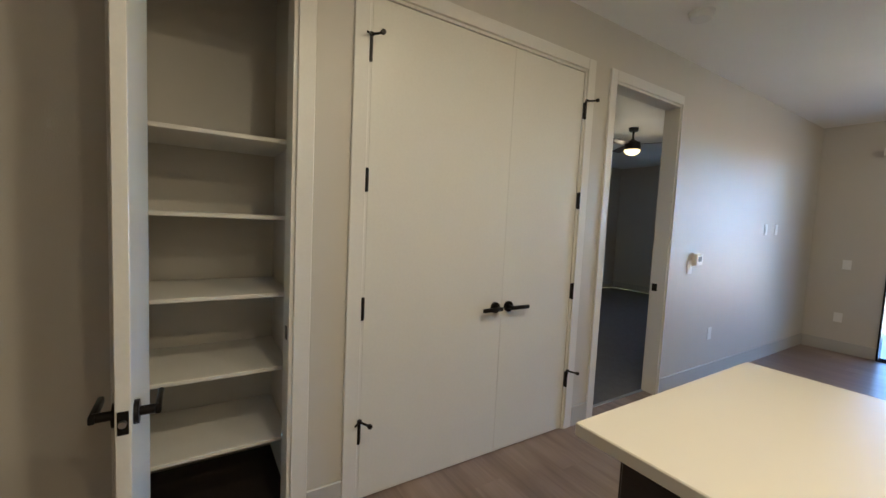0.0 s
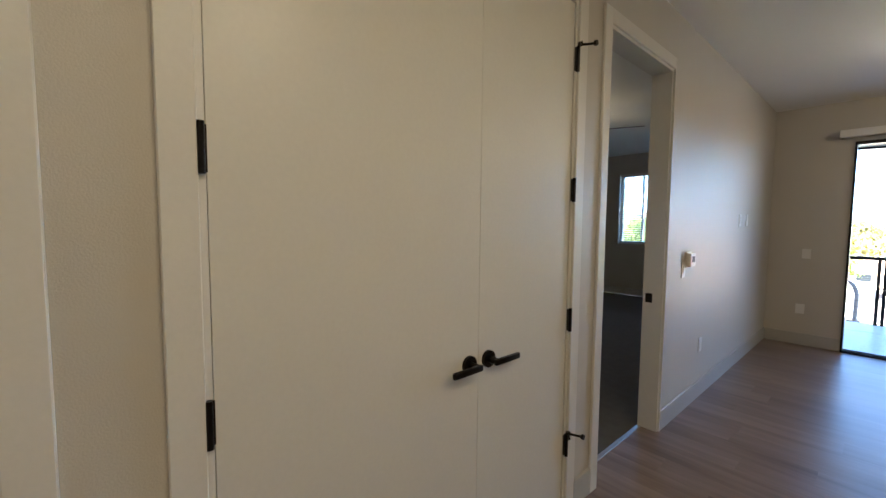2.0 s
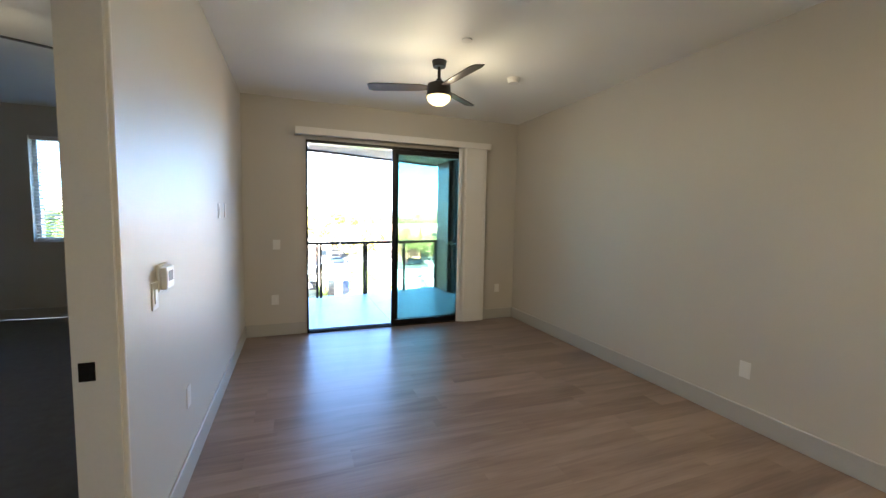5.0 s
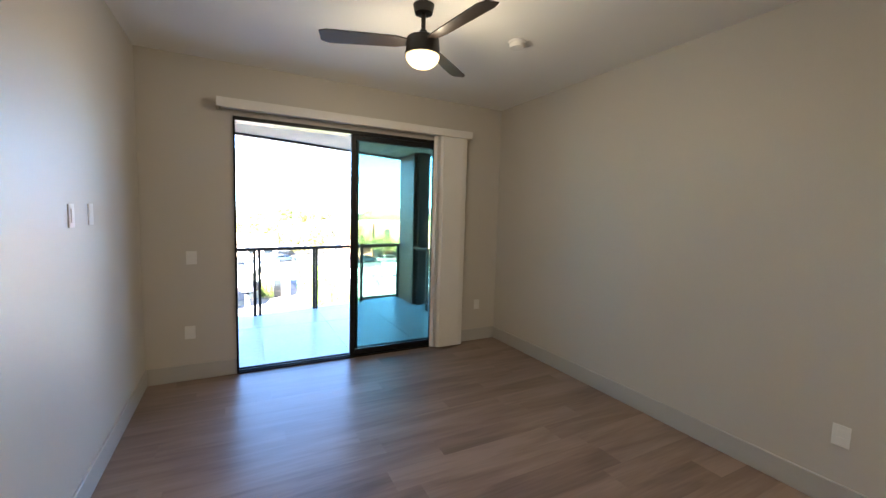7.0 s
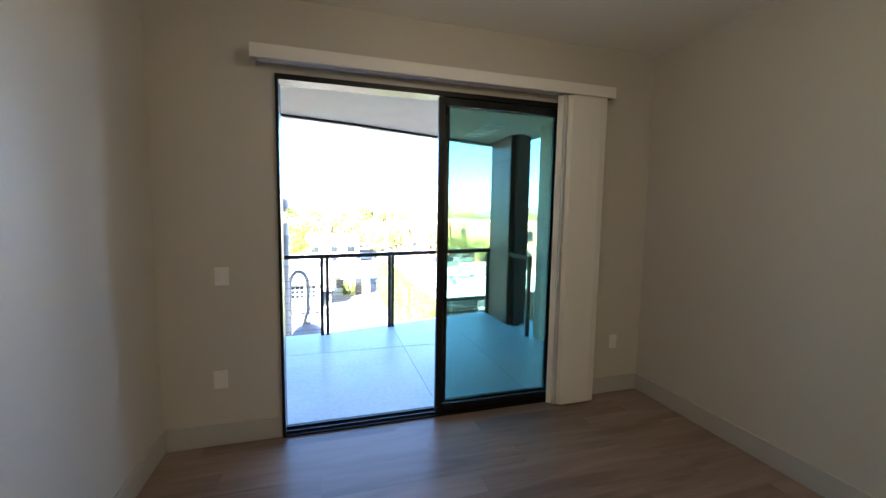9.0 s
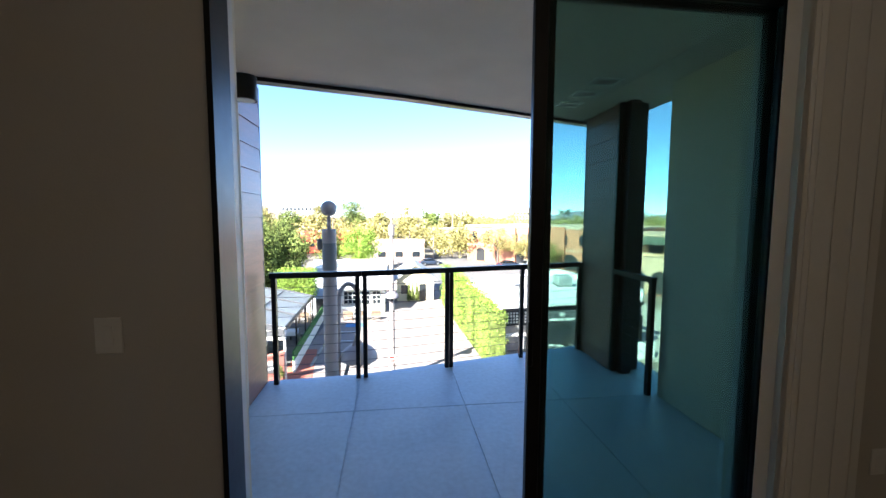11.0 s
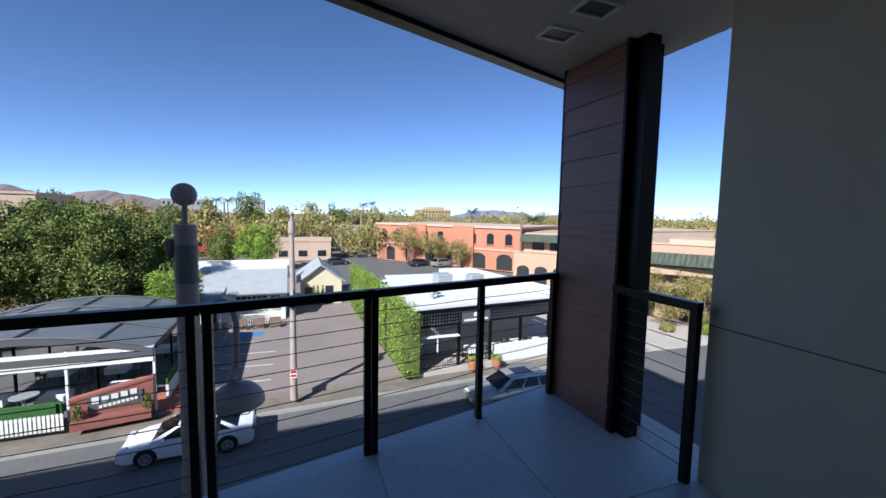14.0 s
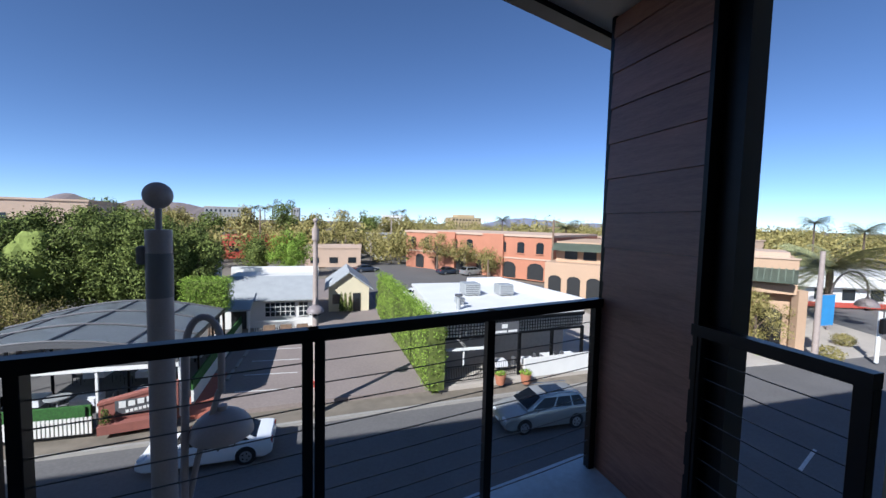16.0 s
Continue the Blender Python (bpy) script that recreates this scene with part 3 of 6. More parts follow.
part("pull", bm, BLACKM, sd, "black pull handle")

vb = thing("vertical_blind", (3.05, YF - 0.07, 0), "white vertical blind gathered beside the glass door", "blind")
bm = B()
bx(bm, 0.58, YF - 0.16, 2.412, 3.12, YF - 0.145, 2.494, 0.003)
bx(bm, 0.58, YF - 0.145, 2.480, 3.12, YF - 0.002, 2.494, 0.002)
bx(bm, 0.58, YF - 0.145, 2.412, 0.592, YF - 0.002, 2.480)
bx(bm, 3.108, YF - 0.145, 2.412, 3.12, YF - 0.002, 2.480)
part("valance", bm, VINYL, vb, "white valance board")
bm = B()
bx(bm, 0.61, YF - 0.085, 2.422, 3.09, YF - 0.045, 2.452, 0.003)
part("head_rail", bm, VINYL, vb)
n_sl = 22
for i in range(n_sl):
    x = 2.72 + 0.32 * i / (n_sl - 1)
    bm = B()
    a = radians(68 + 5 * math.sin(i * 2.3))
    for k in range(6):
        u0, u1 = -0.045 + 0.015 * k, -0.045 + 0.015 * (k + 1)
        c0, c1 = 0.006 * (1 - (u0 / 0.045) ** 2), 0.006 * (1 - (u1 / 0.045) ** 2)
        p = [(x + u * math.cos(a) - c * math.sin(a), YF - 0.088 + u * math.sin(a) + c * math.cos(a)) for u, c in ((u0, c0), (u1, c1))]
        lo = [bm.verts.new((*q, 0.022 + 0.004 * ((i * 7) % 3))) for q in p]
        hi = [bm.verts.new((*q, 2.422)) for q in p]
        bm.faces.new((lo[0], lo[1], hi[1], hi[0]))
    bmesh.ops.remove_doubles(bm, verts=bm.verts, dist=0.0005)
    bmesh.ops.solidify(bm, geom=bm.faces[:], thickness=0.0012)
    part("slat", bm, VINYL, vb)
# the outer vanes that close the stack towards the room
for xa, xb, ya, yb in ((2.675, 2.768, 0.072, 0.140), (2.764, 2.853, 0.1415, 0.1375), (2.849, 2.936, 0.1415, 0.1375), (2.932, 3.015, 0.1415, 0.1375), (3.011, 3.07, 0.1415, 0.128)):
    q = [(xa, YF - ya), (xb, YF - yb), (xb + 0.001, YF - yb + 0.002), (xa + 0.001, YF - ya + 0.002)]
    part("slat", prism(B(), q, 0.02, 2.422), VINYL, vb)


# ---------- ceiling fans ----------
def ceiling_fan(x, y, turn, lit, blades, watts):
    f = thing("ceiling_fan", (x, y, H), "black three-bladed ceiling fan with a lit bowl shade", "ceiling fan", "ceiling fans")
    bm = B()
    cyl(bm, (x, y, H - 0.025), 0.055, 0.05, "z", 28, 0.066)
    part("canopy", bm, FANM, f, smooth=True)
    bm = B()
    cyl(bm, (x, y, H - 0.11), 0.014, 0.13, "z", 14)
    ball(bm, (x, y, H - 0.165), 0.026)
    part("downrod", bm, FANM, f, smooth=True)
    bm = B()
    cyl(bm, (x, y, H - 0.185), 0.075, 0.03, "z", 32, 0.04)
    cyl(bm, (x, y, H - 0.245), 0.108, 0.09, "z", 36, 0.10)
    cyl(bm, (x, y, H - 0.297), 0.112, 0.014, "z", 36)
    part("motor_housing", bm, FANM, f, smooth=True)
    bm = B()
    ball(bm, (x, y, H - 0.304), 0.105, 1, 1, 0.72, 32, 20)
    for v in [v for v in bm.verts if v.co.z > H - 0.303]:
        v.co.z = H - 0.304
    sh = part("shade", bm, lit, f, "glowing frosted glass bowl", True)
    sh.visible_shadow = False
    for k in range(3):
        a = radians(turn + 120 * k)
        c, s = math.cos(a), math.sin(a)
        bm = B()
        pts = [(0.09, -0.030), (0.17, -0.052), (0.58, -0.062), (0.625, -0.040), (0.625, 0.045), (0.58, 0.062), (0.17, 0.052), (0.09, 0.030)]
        top = [bm.verts.new((x + u * c - v * s, y + u * s + v * c, H - 0.222 + v * 0.2)) for u, v in pts]
        bot = [bm.verts.new((x + u * c - v * s, y + u * s + v * c, H - 0.229 + v * 0.2)) for u, v in pts]
        bm.faces.new(top)
        bm.faces.new(bot[::-1])
        for i in range(8):
            bm.faces.new((top[i], top[(i + 1) % 8], bot[(i + 1) % 8], bot[i]))
        part("blade", bm, blades, f)
    lamp("fan_lamp", "POINT", (x, y, H - 0.37), watts, (1.0, 0.74, 0.45), 0.2)


ceiling_fan(1.77, 5.03, 39, SHADE, BLADE, 0.95)
ceiling_fan(-1.57, 5.09, 25, SHADE, BLADE, 0.4)


# ---------- plates, thermostat, detectors ----------
def plate(name, at, axis, sign, w, h, label, cat, rocker=0, slots=0):
    x, y, z = at
    t = thing(name, at, label, cat)

    def slab(u0, u1, v0, v1, d0, d1, bev=0.0):
        bm = B()
        if axis == "x":
            bx(bm, x + sign * d0, y + u0, z + v0, x + sign * d1, y + u1, z + v1, bev)
        else:
            bx(bm, x + u0, y + sign * d0, z + v0, x + u1, y + sign * d1, z + v1, bev)
        return bm
    part("cover_plate", slab(-w / 2, w / 2, -h / 2, h / 2, 0, 0.006, 0.002), PLASTIC, t)
    for k in range(rocker):
        u = (k - (rocker - 1) / 2) * 0.046
        part("rocker", slab(u - 0.016, u + 0.016, -0.033, 0.033, 0.006, 0.010, 0.001), PLASTIC, t)
    for k in range(slots):
        v = (k - (slots - 1) / 2) * 0.042
        part("socket_face", slab(-0.016, 0.016, v - 0.014, v + 0.014, 0.006, 0.008, 0.001), PLASTIC, t)
    return t


plate("light_switch", (0, 3.66, 1.11), "x", 1, 0.075, 0.118, "white rocker light switch on the painted wall", "light switch", 1)
plate("wall_outlet", (0, 4.155, 0.445), "x", 1, 0.075, 0.118, "white power outlet low on the painted wall", "outlet", 0, 2)
plate("light_switch", (0, 5.25, 1.49), "x", 1, 0.075, 0.118, "white wall plate high on the painted wall", "wall plate", 1)
plate("wall_plate", (0, 5.54, 1.495), "x", 1, 0.075, 0.118, "white blank wall plate high on the wall", "wall plate")
plate("light_switch", (0.36, YF, 1.108), "y", -1, 0.082, 0.118, "white rocker switch beside the balcony door", "light switch", 1)
plate("wall_outlet", (0.335, YF, 0.438), "y", -1, 0.082, 0.118, "white outlet below the switch", "outlet", 0, 2)
plate("wall_outlet", (3.35, YF, 0.45), "y", -1, 0.075, 0.118, "white outlet beside the gathered blind", "outlet", 0, 2)
plate("wall_outlet", (W, 3.49, 0.41), "x", -1, 0.075, 0.118, "white outlet low on the long wall", "outlet", 0, 2)
th = thing("thermostat", (0, 3.755, 1.178), "small white wall thermostat beside the bedroom opening", "thermostat")
bm = B()
bx(bm, 0, 3.695, 1.118, 0.012, 3.815, 1.238, 0.003)
part("back_plate", bm, PLASTIC, th)
bm = B()
bx(bm, 0.012, 3.70, 1.128, 0.040, 3.81, 1.228, 0.006, 2)
tb = part("body", bm, PLASTIC, th)
bm = B()
bx(bm, 0.0395, 3.725, 1.163, 0.0415, 3.785, 1.208)
part("display", bm, SIGNG, tb, "grey display window")
for x, y, r in ((2.58, 5.14, 0.065), (0.41, 2.65, 0.075)):
    sm = thing("smoke_detector", (x, y, H), "round white ceiling smoke detector", "smoke detector", "detectors")
    bm = B()
    cyl(bm, (x, y, H - 0.008), r, 0.016, "z", 32)
    part("base", bm, PLASTIC, sm, smooth=True)
    bm = B()
    cyl(bm, (x, y, H - 0.030), r * 0.78, 0.030, "z", 32, r * 0.9)
    part("cover", bm, PLASTIC, sm, smooth=True)
sp = thing("sprinkler_cover", (1.82, 4.55, H), "flat white round sprinkler cover on the ceiling", "sprinkler")
bm = B()
cyl(bm, (1.82, 4.55, H - 0.006), 0.042, 0.006, "z", 28)
part("cap", bm, PLASTIC, sp)
cv = thing("ceiling_vent", (1.80, 3.78, H), "white rectangular ceiling air vent with slats", "vent")
bm = B()
for a in ((1.64, 3.66, 1.96, 3.685), (1.64, 3.885, 1.96, 3.91), (1.64, 3.685, 1.665, 3.885), (1.935, 3.685, 1.96, 3.885)):
    bx(bm, a[0], a[1], H - 0.012, a[2], a[3], H, 0.002)
part("frame", bm, PLASTIC, cv)
bm = B()
bx(bm, 1.665, 3.685, H - 0.002, 1.935, 3.885, H - 0.0005)
part("backing", bm, DARKIN, cv)
for k in range(8):
    x = 1.682 + 0.034 * k
    bm = B()
    bx(bm, x - 0.010, 3.685, H - 0.011, x + 0.008, 3.885, H - 0.007)
    bmesh.ops.rotate(bm, verts=bm.verts, cent=(x, 3.785, H - 0.009), matrix=Matrix.Rotation(radians(30), 3, "Y"))
    part("slat", bm, PLASTIC, cv)

# bedroom window with a horizontal blind
bw = thing("window_1", (-1.96, 8.6, 1.03), "white framed bedroom window behind a slatted blind", "window", kind="structure")
bm = B()
for a in ((WIN[0], WIN[0] + 0.05), (-2.285, -2.255), (WIN[1] - 0.05, WIN[1])):
    bx(bm, a[0], 8.58, WIN[2], a[1], 8.66, WIN[3])
bx(bm, WIN[0] + 0.05, 8.58, WIN[2], -2.285, 8.66, WIN[2] + 0.05)
bx(bm, WIN[0] + 0.05, 8.58, WIN[3] - 0.05, -2.285, 8.66, WIN[3])
bx(bm, -2.255, 8.58, WIN[2], WIN[1] - 0.05, 8.66, WIN[2] + 0.05)
bx(bm, -2.255, 8.58, WIN[3] - 0.05, WIN[1] - 0.05, 8.66, WIN[3])
part("window_frame", bm, TRIM, bw)
for xa, xb in ((WIN[0] + 0.05, -2.285), (-2.255, WIN[1] - 0.05)):
    bm = B()
    bx(bm, xa, 8.61, WIN[2] + 0.05, xb, 8.62, WIN[3] - 0.05)
    part("pane", bm, PANE, bw).visible_shadow = False
hb = thing("horizontal_blind", (-1.96, 8.53, 2.4), "white horizontal slat blind with open slats", "blind")
bm = B()
bx(bm, WIN[0] + 0.01, 8.505, WIN[3] - 0.05, WIN[1] - 0.01, 8.555, WIN[3])
part("head_rail", bm, VINYL, hb)
sl = B()
bx(sl, WIN[0] + 0.012, 8.506, 0, WIN[1] - 0.012, 8.554, 0.003)
bmesh.ops.rotate(sl, verts=sl.verts, cent=(0, 8.53, 0), matrix=Matrix.Rotation(radians(12), 3, "X"))
bmesh.ops.translate(sl, verts=sl.verts, vec=-ORG[hb])
slm = finish(sl, "slat", VINYL)
for k in range(30):
    o = new("slat", slm)
    o.parent = hb
    o.location = (0, 0, 1.095 + 0.0435 * k)

# ---------- balcony ----------
ZB = -0.045
EDGE = [(0.08, 9.14), (0.98, 9.21), (3.42, 9.78), (3.72, 9.85)]      # slab's front edge
bm = B()
prism(bm, [(-0.3, YF + 0.2), (-0.3, 9.11), *EDGE, (3.9, 9.89), (3.9, YF + 0.2)], ZB - 0.3, ZB - 0.006)
slab_ob = solid("balcony_floor", bm, CONCRETE, "blue grey sealed concrete balcony floor with score joints", "floor", "structure")
bm = B()
bx(bm, SL[0], YF + 0.16, -0.25, SL[1], YF + 0.21, -0.01)
solid("door_sill", bm, CONCRETE, "concrete sill under the balcony door", "sill", "structure")
ZS = 2.60
bm = B()
prism(bm, [(-0.3, YF + 0.2), (-0.3, 8.66), (0.278, 8.80), (1.388, 9.09), (3.56, 9.84), (3.9, 9.95), (3.9, YF + 0.2)], ZS, ZS + 0.62)
solid("balcony_soffit", bm, SOFFIT, "grey stucco soffit above the balcony", "soffit", "structure")
bm = B()
e = [(-0.3, 8.66), (0.278, 8.80), (1.388, 9.09), (3.56, 9.84), (3.9, 9.95)]
prism(bm, [(x, y + 0.004) for x, y in e] + [(x, y + 0.11) for x, y in e[::-1]], ZS - 0.03, ZS + 0.66)
solid("soffit_edge", bm, BLACKM, "black metal fascia along the soffit edge", "fascia", "structure")
wall_x("balcony_wall_east", 3.55, 3.9, YF + 0.2, 8.45, ZB - 0.3, ZS, [], STUCCO, "grey beige stucco side wall of the balcony")
bm = B()
bx(bm, 3.547, YF + 0.2, 0.859, 3.5495, 8.45, 0.865)
solid("stucco_joint", bm, SIGNG, "thin dark control joint in the stucco", "joint", "structure")
bm = B()
bx(bm, SL[1], YF + 0.2, ZB, 3.55, YF + 0.22, ZS)
bx(bm, 0.11, YF + 0.2, ZB, SL[0], YF + 0.22, ZS)
bx(bm, SL[0], YF + 0.2, SL[2], SL[1], YF + 0.22, ZS)
solid("balcony_wall_south", bm, STUCCO, "grey stucco wall round the sliding door", "wall", "structure")
# stucco pier between glazed door and cladding
bm = B()
bx(bm, 0.02, 8.5, ZB - 0.3, 0.11, 8.64, ZS)
solid("balcony_pier", bm, STUCCO, "grey stucco pier beside the cladding", "wall", "structure")
col = B()
bx(col, 3.50, 8.925, ZB - 0.3, 3.60, 9.035, ZS)
solid("steel_column", col, BLACKM, "black steel column between rail and cladding", "column", "structure")


def cladding(name, x0, x1, ya, yb, side, label, skew=0.0):
    c = thing(name, ((x0 + x1) / 2, ya, ZB), label, "cladding", kind="structure")
    bm = B()
    bx(bm, x0 + 0.02, ya, ZB - 0.3, x1 - 0.02, yb, ZS)
    part("core", bm, DARKIN, c)
    bm = B()
    bx(bm, x0 - 0.006, yb, ZB - 0.3, x1 + 0.006, yb + 0.03, ZS + 0.02)
    part("corner_trim", bm, BLACKM, c, "black metal corner trim")
    bm = B()
    bx(bm, x0 - 0.014, ya - 0.022, ZB - 0.3, x1 + 0.014, ya, ZS)
    part("corner_trim", bm, BLACKM, c, "black metal corner trim")
    xf = x1 if side > 0 else x0
    z = ZB - 0.24
    while z < ZS - 0.01:
        top = min(z + 0.198, ZS)
        bm = B()
        prof = [(xf, z - 0.012), (xf + side * 0.012, z - 0.012), (xf + side * 0.003, top - 0.014), (xf - side * 0.012, top - 0.014), (xf - side * 0.012, z - 0.012)]
        lo = [bm.verts.new((u, ya, v)) for u, v in prof]
        hi = [bm.verts.new((u, yb, v)) for u, v in prof]
        bm.faces.new(lo)
        bm.faces.new(hi[::-1])
        for i in range(5):
            bm.faces.new((lo[i], lo[(i + 1) % 5], hi[(i + 1) % 5], hi[i]))
        part("board", bm, CLAD, c)
        z += 0.198


cladding("cladding_west", -0.15, 0.095, 8.64, 9.12, 1, "red brown woodgrain lap cladding boards")
cladding("cladding_east", 3.45, 3.72, 9.04, 9.66, -1, "red brown woodgrain lap cladding boards")


def rail_run(name, pts, ztop, label, posts, w=0.05):
    """A steel guard of posts, a flat top rail and cables."""
    r = thing(name, (pts[0][0], pts[0][1], ZB), label, "railing")
    P = [Vector((x, y, 0)) for x, y in pts]
    for a, b in zip(P, P[1:]):
        d = (b - a).normalized()
        nrm = Vector((-d.y, d.x, 0)) * (w / 2)
        bm = B()
        q = [a + nrm - d * 0.02, a - nrm - d * 0.02, b - nrm + d * 0.02, b + nrm + d * 0.02]
        prism(bm, [(v.x, v.y) for v in q], ztop - 0.05, ztop)
        part("top_rail", bm, BLACKM, r)
        for k in range(10):
            z = ZB + 0.08 + k * 0.0905
            bm = B()
            tube(bm, [a + Vector((0, 0, z)), (a + b) / 2 + Vector((0, 0, z - 0.004)), b + Vector((0, 0, z))], 0.0028, 6)
            part("cable", bm, CABLE, r)
    for x, y, d in posts:
        bm = B()
        bx(bm, x - 0.02, y - 0.025, ZB - 0.006, x + 0.02, y + 0.025, ztop - 0.05, 0.002)
        part("post", bm, BLACKM, r)
    return r


ZR = 0.985
rail_run("balcony_railing", [(0.19, 9.06), (0.955, 9.128)], ZR, "black steel railing with steel cables", [(0.205, 9.062, 0), (0.937, 9.127, 0)])
rail_run("balcony_railing", [(0.995, 9.135), (1.832, 9.303), (2.66, 9.487), (3.42, 9.662)], ZR, "black steel railing with steel cables", [(1.005, 9.137, 0), (1.812, 9.299, 0), (1.858, 9.309, 0), (2.66, 9.487, 0), (3.405, 9.659, 0)])
rail_run("side_railing", [(3.468, 8.465), (3.46, 9.03)], ZR + 0.005, "black steel side railing with steel cables", [(3.468, 8.468, 0), (3.46, 9.027, 0)])

# soffit vents and wall lamp
for y in (9.16, 8.82, 8.50):
    v = thing("soffit_vent", (2.99, y, ZS), "small white framed vent in the soffit", "vent", "soffit vents")
    bm = B()
    for a in ((-0.12, -0.09, 0.12, -0.065), (-0.12, 0.065, 0.12, 0.09), (-0.12, -0.065, -0.095, 0.065), (0.095, -0.065, 0.12, 0.065)):
        bx(bm, 2.99 + a[0], y + a[1], ZS - 0.012, 2.99 + a[2], y + a[3], ZS, 0.002)
    part("frame", bm, PLASTIC, v)
    bm = B()
    bx(bm, 2.895, y - 0.065, ZS - 0.003, 3.085, y + 0.065, ZS - 0.0005)
    part("screen", bm, SIGNG, v)
sc = thing("wall_lamp", (0.11, 8.5, 2.36), "black cylinder wall lamp on the stucco", "wall lamp")
bm = B()
cyl(bm, (0.21, 8.5, 2.42), 0.082, 0.17, "z", 32)
part("shade", bm, BLACKM, sc, smooth=True)
bm = B()
cyl(bm, (0.21, 8.5, 2.334), 0.066, 0.004, "z", 32)
part("lens", bm, PLASTIC, sc, "frosted lens, unlit")
bm = B()
bx(bm, 0.11, 8.45, 2.35, 0.135, 8.55, 2.49, 0.003)
part("bracket", bm, BLACKM, sc)

# glazed balcony door of the bedroom, shut
gd = thing("door_2", (0.11, 7.62, 0), "dark framed glazed balcony door with a lever and deadbolt", "door", kind="structure")
bm = B()
for a in ((7.14, 7.19), (8.06, 8.11)):
    bx(bm, 0.03, a[0], 0, 0.122, a[1], 2.25)
bx(bm, 0.03, 7.19, 2.2, 0.122, 8.06, 2.25)
part("frame", bm, BLACKM, gd)
bm = B()
bx(bm, 0.06, 7.195, 0.01, 0.105, 7.30, 2.195)
bx(bm, 0.06, 7.94, 0.01, 0.105, 8.055, 2.195)
bx(bm, 0.06, 7.30, 0.01, 0.105, 7.94, 0.2)
bx(bm, 0.06, 7.30, 2.08, 0.105, 7.94, 2.195)
lf = part("leaf", bm, FANM, gd, "dark bronze door leaf")
bm = B()
bx(bm, 0.078, 7.30, 0.2, 0.09, 7.94, 2.08)
part("pane", bm, COATED, lf).visible_shadow = False
bm = B()
cyl(bm, (0.113, 8.0, 1.035), 0.03, 0.02, "x", 20)
part("deadbolt", bm, BRONZE, lf, smooth=True)
lever(lf, 0.105, 8.0, 0.88, -1)
# ---------- this building's own mass ----------
own = thing("apartment_building", (0, -4, -8.2), "grey stucco apartment house around the balcony", "building", kind="structure")
bm = B()
prism(bm, [(-45, -16), (-45, 7.5), (-0.3, 8.8), (3.95, 9.95), (3.95, 6.3), (16, 6.3), (16, -16)], H + 0.45, 10.4)
part("upper_storeys", bm, STUCCO, own)
bm = B()
prism(bm, [(-45, -16), (-45, 7.5), (-0.3, 9.1), (3.9, 9.88), (3.9, 6.3), (16, 6.3), (16, -16)], -8.2, -0.35)
part("lower_storeys", bm, STUCCO, own)
bm = B()
bx(bm, -45, -16, -0.35, -4.2, 8.4, H + 0.45)
bx(bm, 3.92, -16, -0.35, 16, 6.3, H + 0.45)
bx(bm, -4.2, -16, -0.35, 3.92, -3.4, H + 0.45)
bx(bm, -4.2, -3.4, H + 0.21, 3.92, 6.9, H + 0.45)
part("middle_storey", bm, STUCCO, own)

# ---------- ground ----------
G = -8.25
SK = 0.055                        # the street runs a little askew


def ky(x, y):
    return y + SK * x


bm = B()
prism(bm, [(-4000, -60), (4000, -60), (4000, 4500), (-4000, 4500)], G - 0.6, G - 0.25)
solid("ground", bm, GROUND, "dry dusty ground reaching the horizon", "ground", "structure")


def strip(name, quad, z, material, label, cat, t=0.06, kind="structure"):
    bm = B()
    prism(bm, quad, z - t, z)
    return solid(name, bm, material, label, cat, kind)


strip("road", [(-120, ky(-120, 10)), (140, ky(140, 8)), (140, ky(140, 27)), (-120, ky(-120, 27))], G - 0.15, ASPHALT, "dark asphalt street with worn paint", "road", 0.1)
strip("road", [(48, 22), (64, 22), (150, 230), (130, 230)], G - 0.146, ASPHALT, "dark asphalt cross street", "road", 0.1)
strip("parking_lot", [(-5.1, 28.9), (8.0, 29.6), (7.2, 49), (6.8, 75), (-3, 75), (-4.8, 49)], G, LOT, "sun-bleached brown asphalt parking lot", "parking lot", 0.3)
strip("parking_lot", [(7.2, 50), (30, 48), (36, 60), (22, 100), (-2, 100), (6.8, 75)], G - 0.02, LOT2, "grey asphalt lot behind the restaurants", "parking lot", 0.3)
bm = B()
prism(bm, [(-120, ky(-120, 27.0)), (26, ky(26, 27.0)), (26, ky(26, 27.18)), (-120, ky(-120, 27.18))], G - 0.3, G + 0.0)
solid("kerb", bm, KERB, "pale concrete kerb along the street", "kerb", "structure")
# driveway apron and yellow paving of the plots
strip("pavement_plots", [(8.0, 29.3), (27, 30.4), (30, 48), (7.2, 49)], G - 0.01, WALK, "pale concrete ground under the pizzeria", "pavement", 0.3)
# darker asphalt colour here stands in for the shade below the canopy
strip("pavement_plots", [(-60, 26.0), (-5.1, 28.7), (-4.8, 49), (-60, 60)], G - 0.01, LOT2, "paved ground under the marquee, darkened for its shade", "pavement", 0.3)
strip("brick_walk", [(-5.6, 28.9), (-3.6, 28.95), (-4.3, 34.5), (-5.5, 34.5)], G + 0.012, BRICKPAVE, "red brick path beside the lot", "path", 0.2)
strip("corner_pavement", [(24, 28.6), (31, 28.2), (47, 27.6), (51, 31), (60, 52), (56, 54), (50, 38), (38.4, 29.9), (33.5, 37.5), (27, 33)], G, WALK, "pale concrete street corner", "pavement", 0.3)
strip("pavement_far", [(67, 26), (120, 28), (120, 50), (72, 44)], G, WALK, "pale concrete far pavement", "pavement", 0.3)
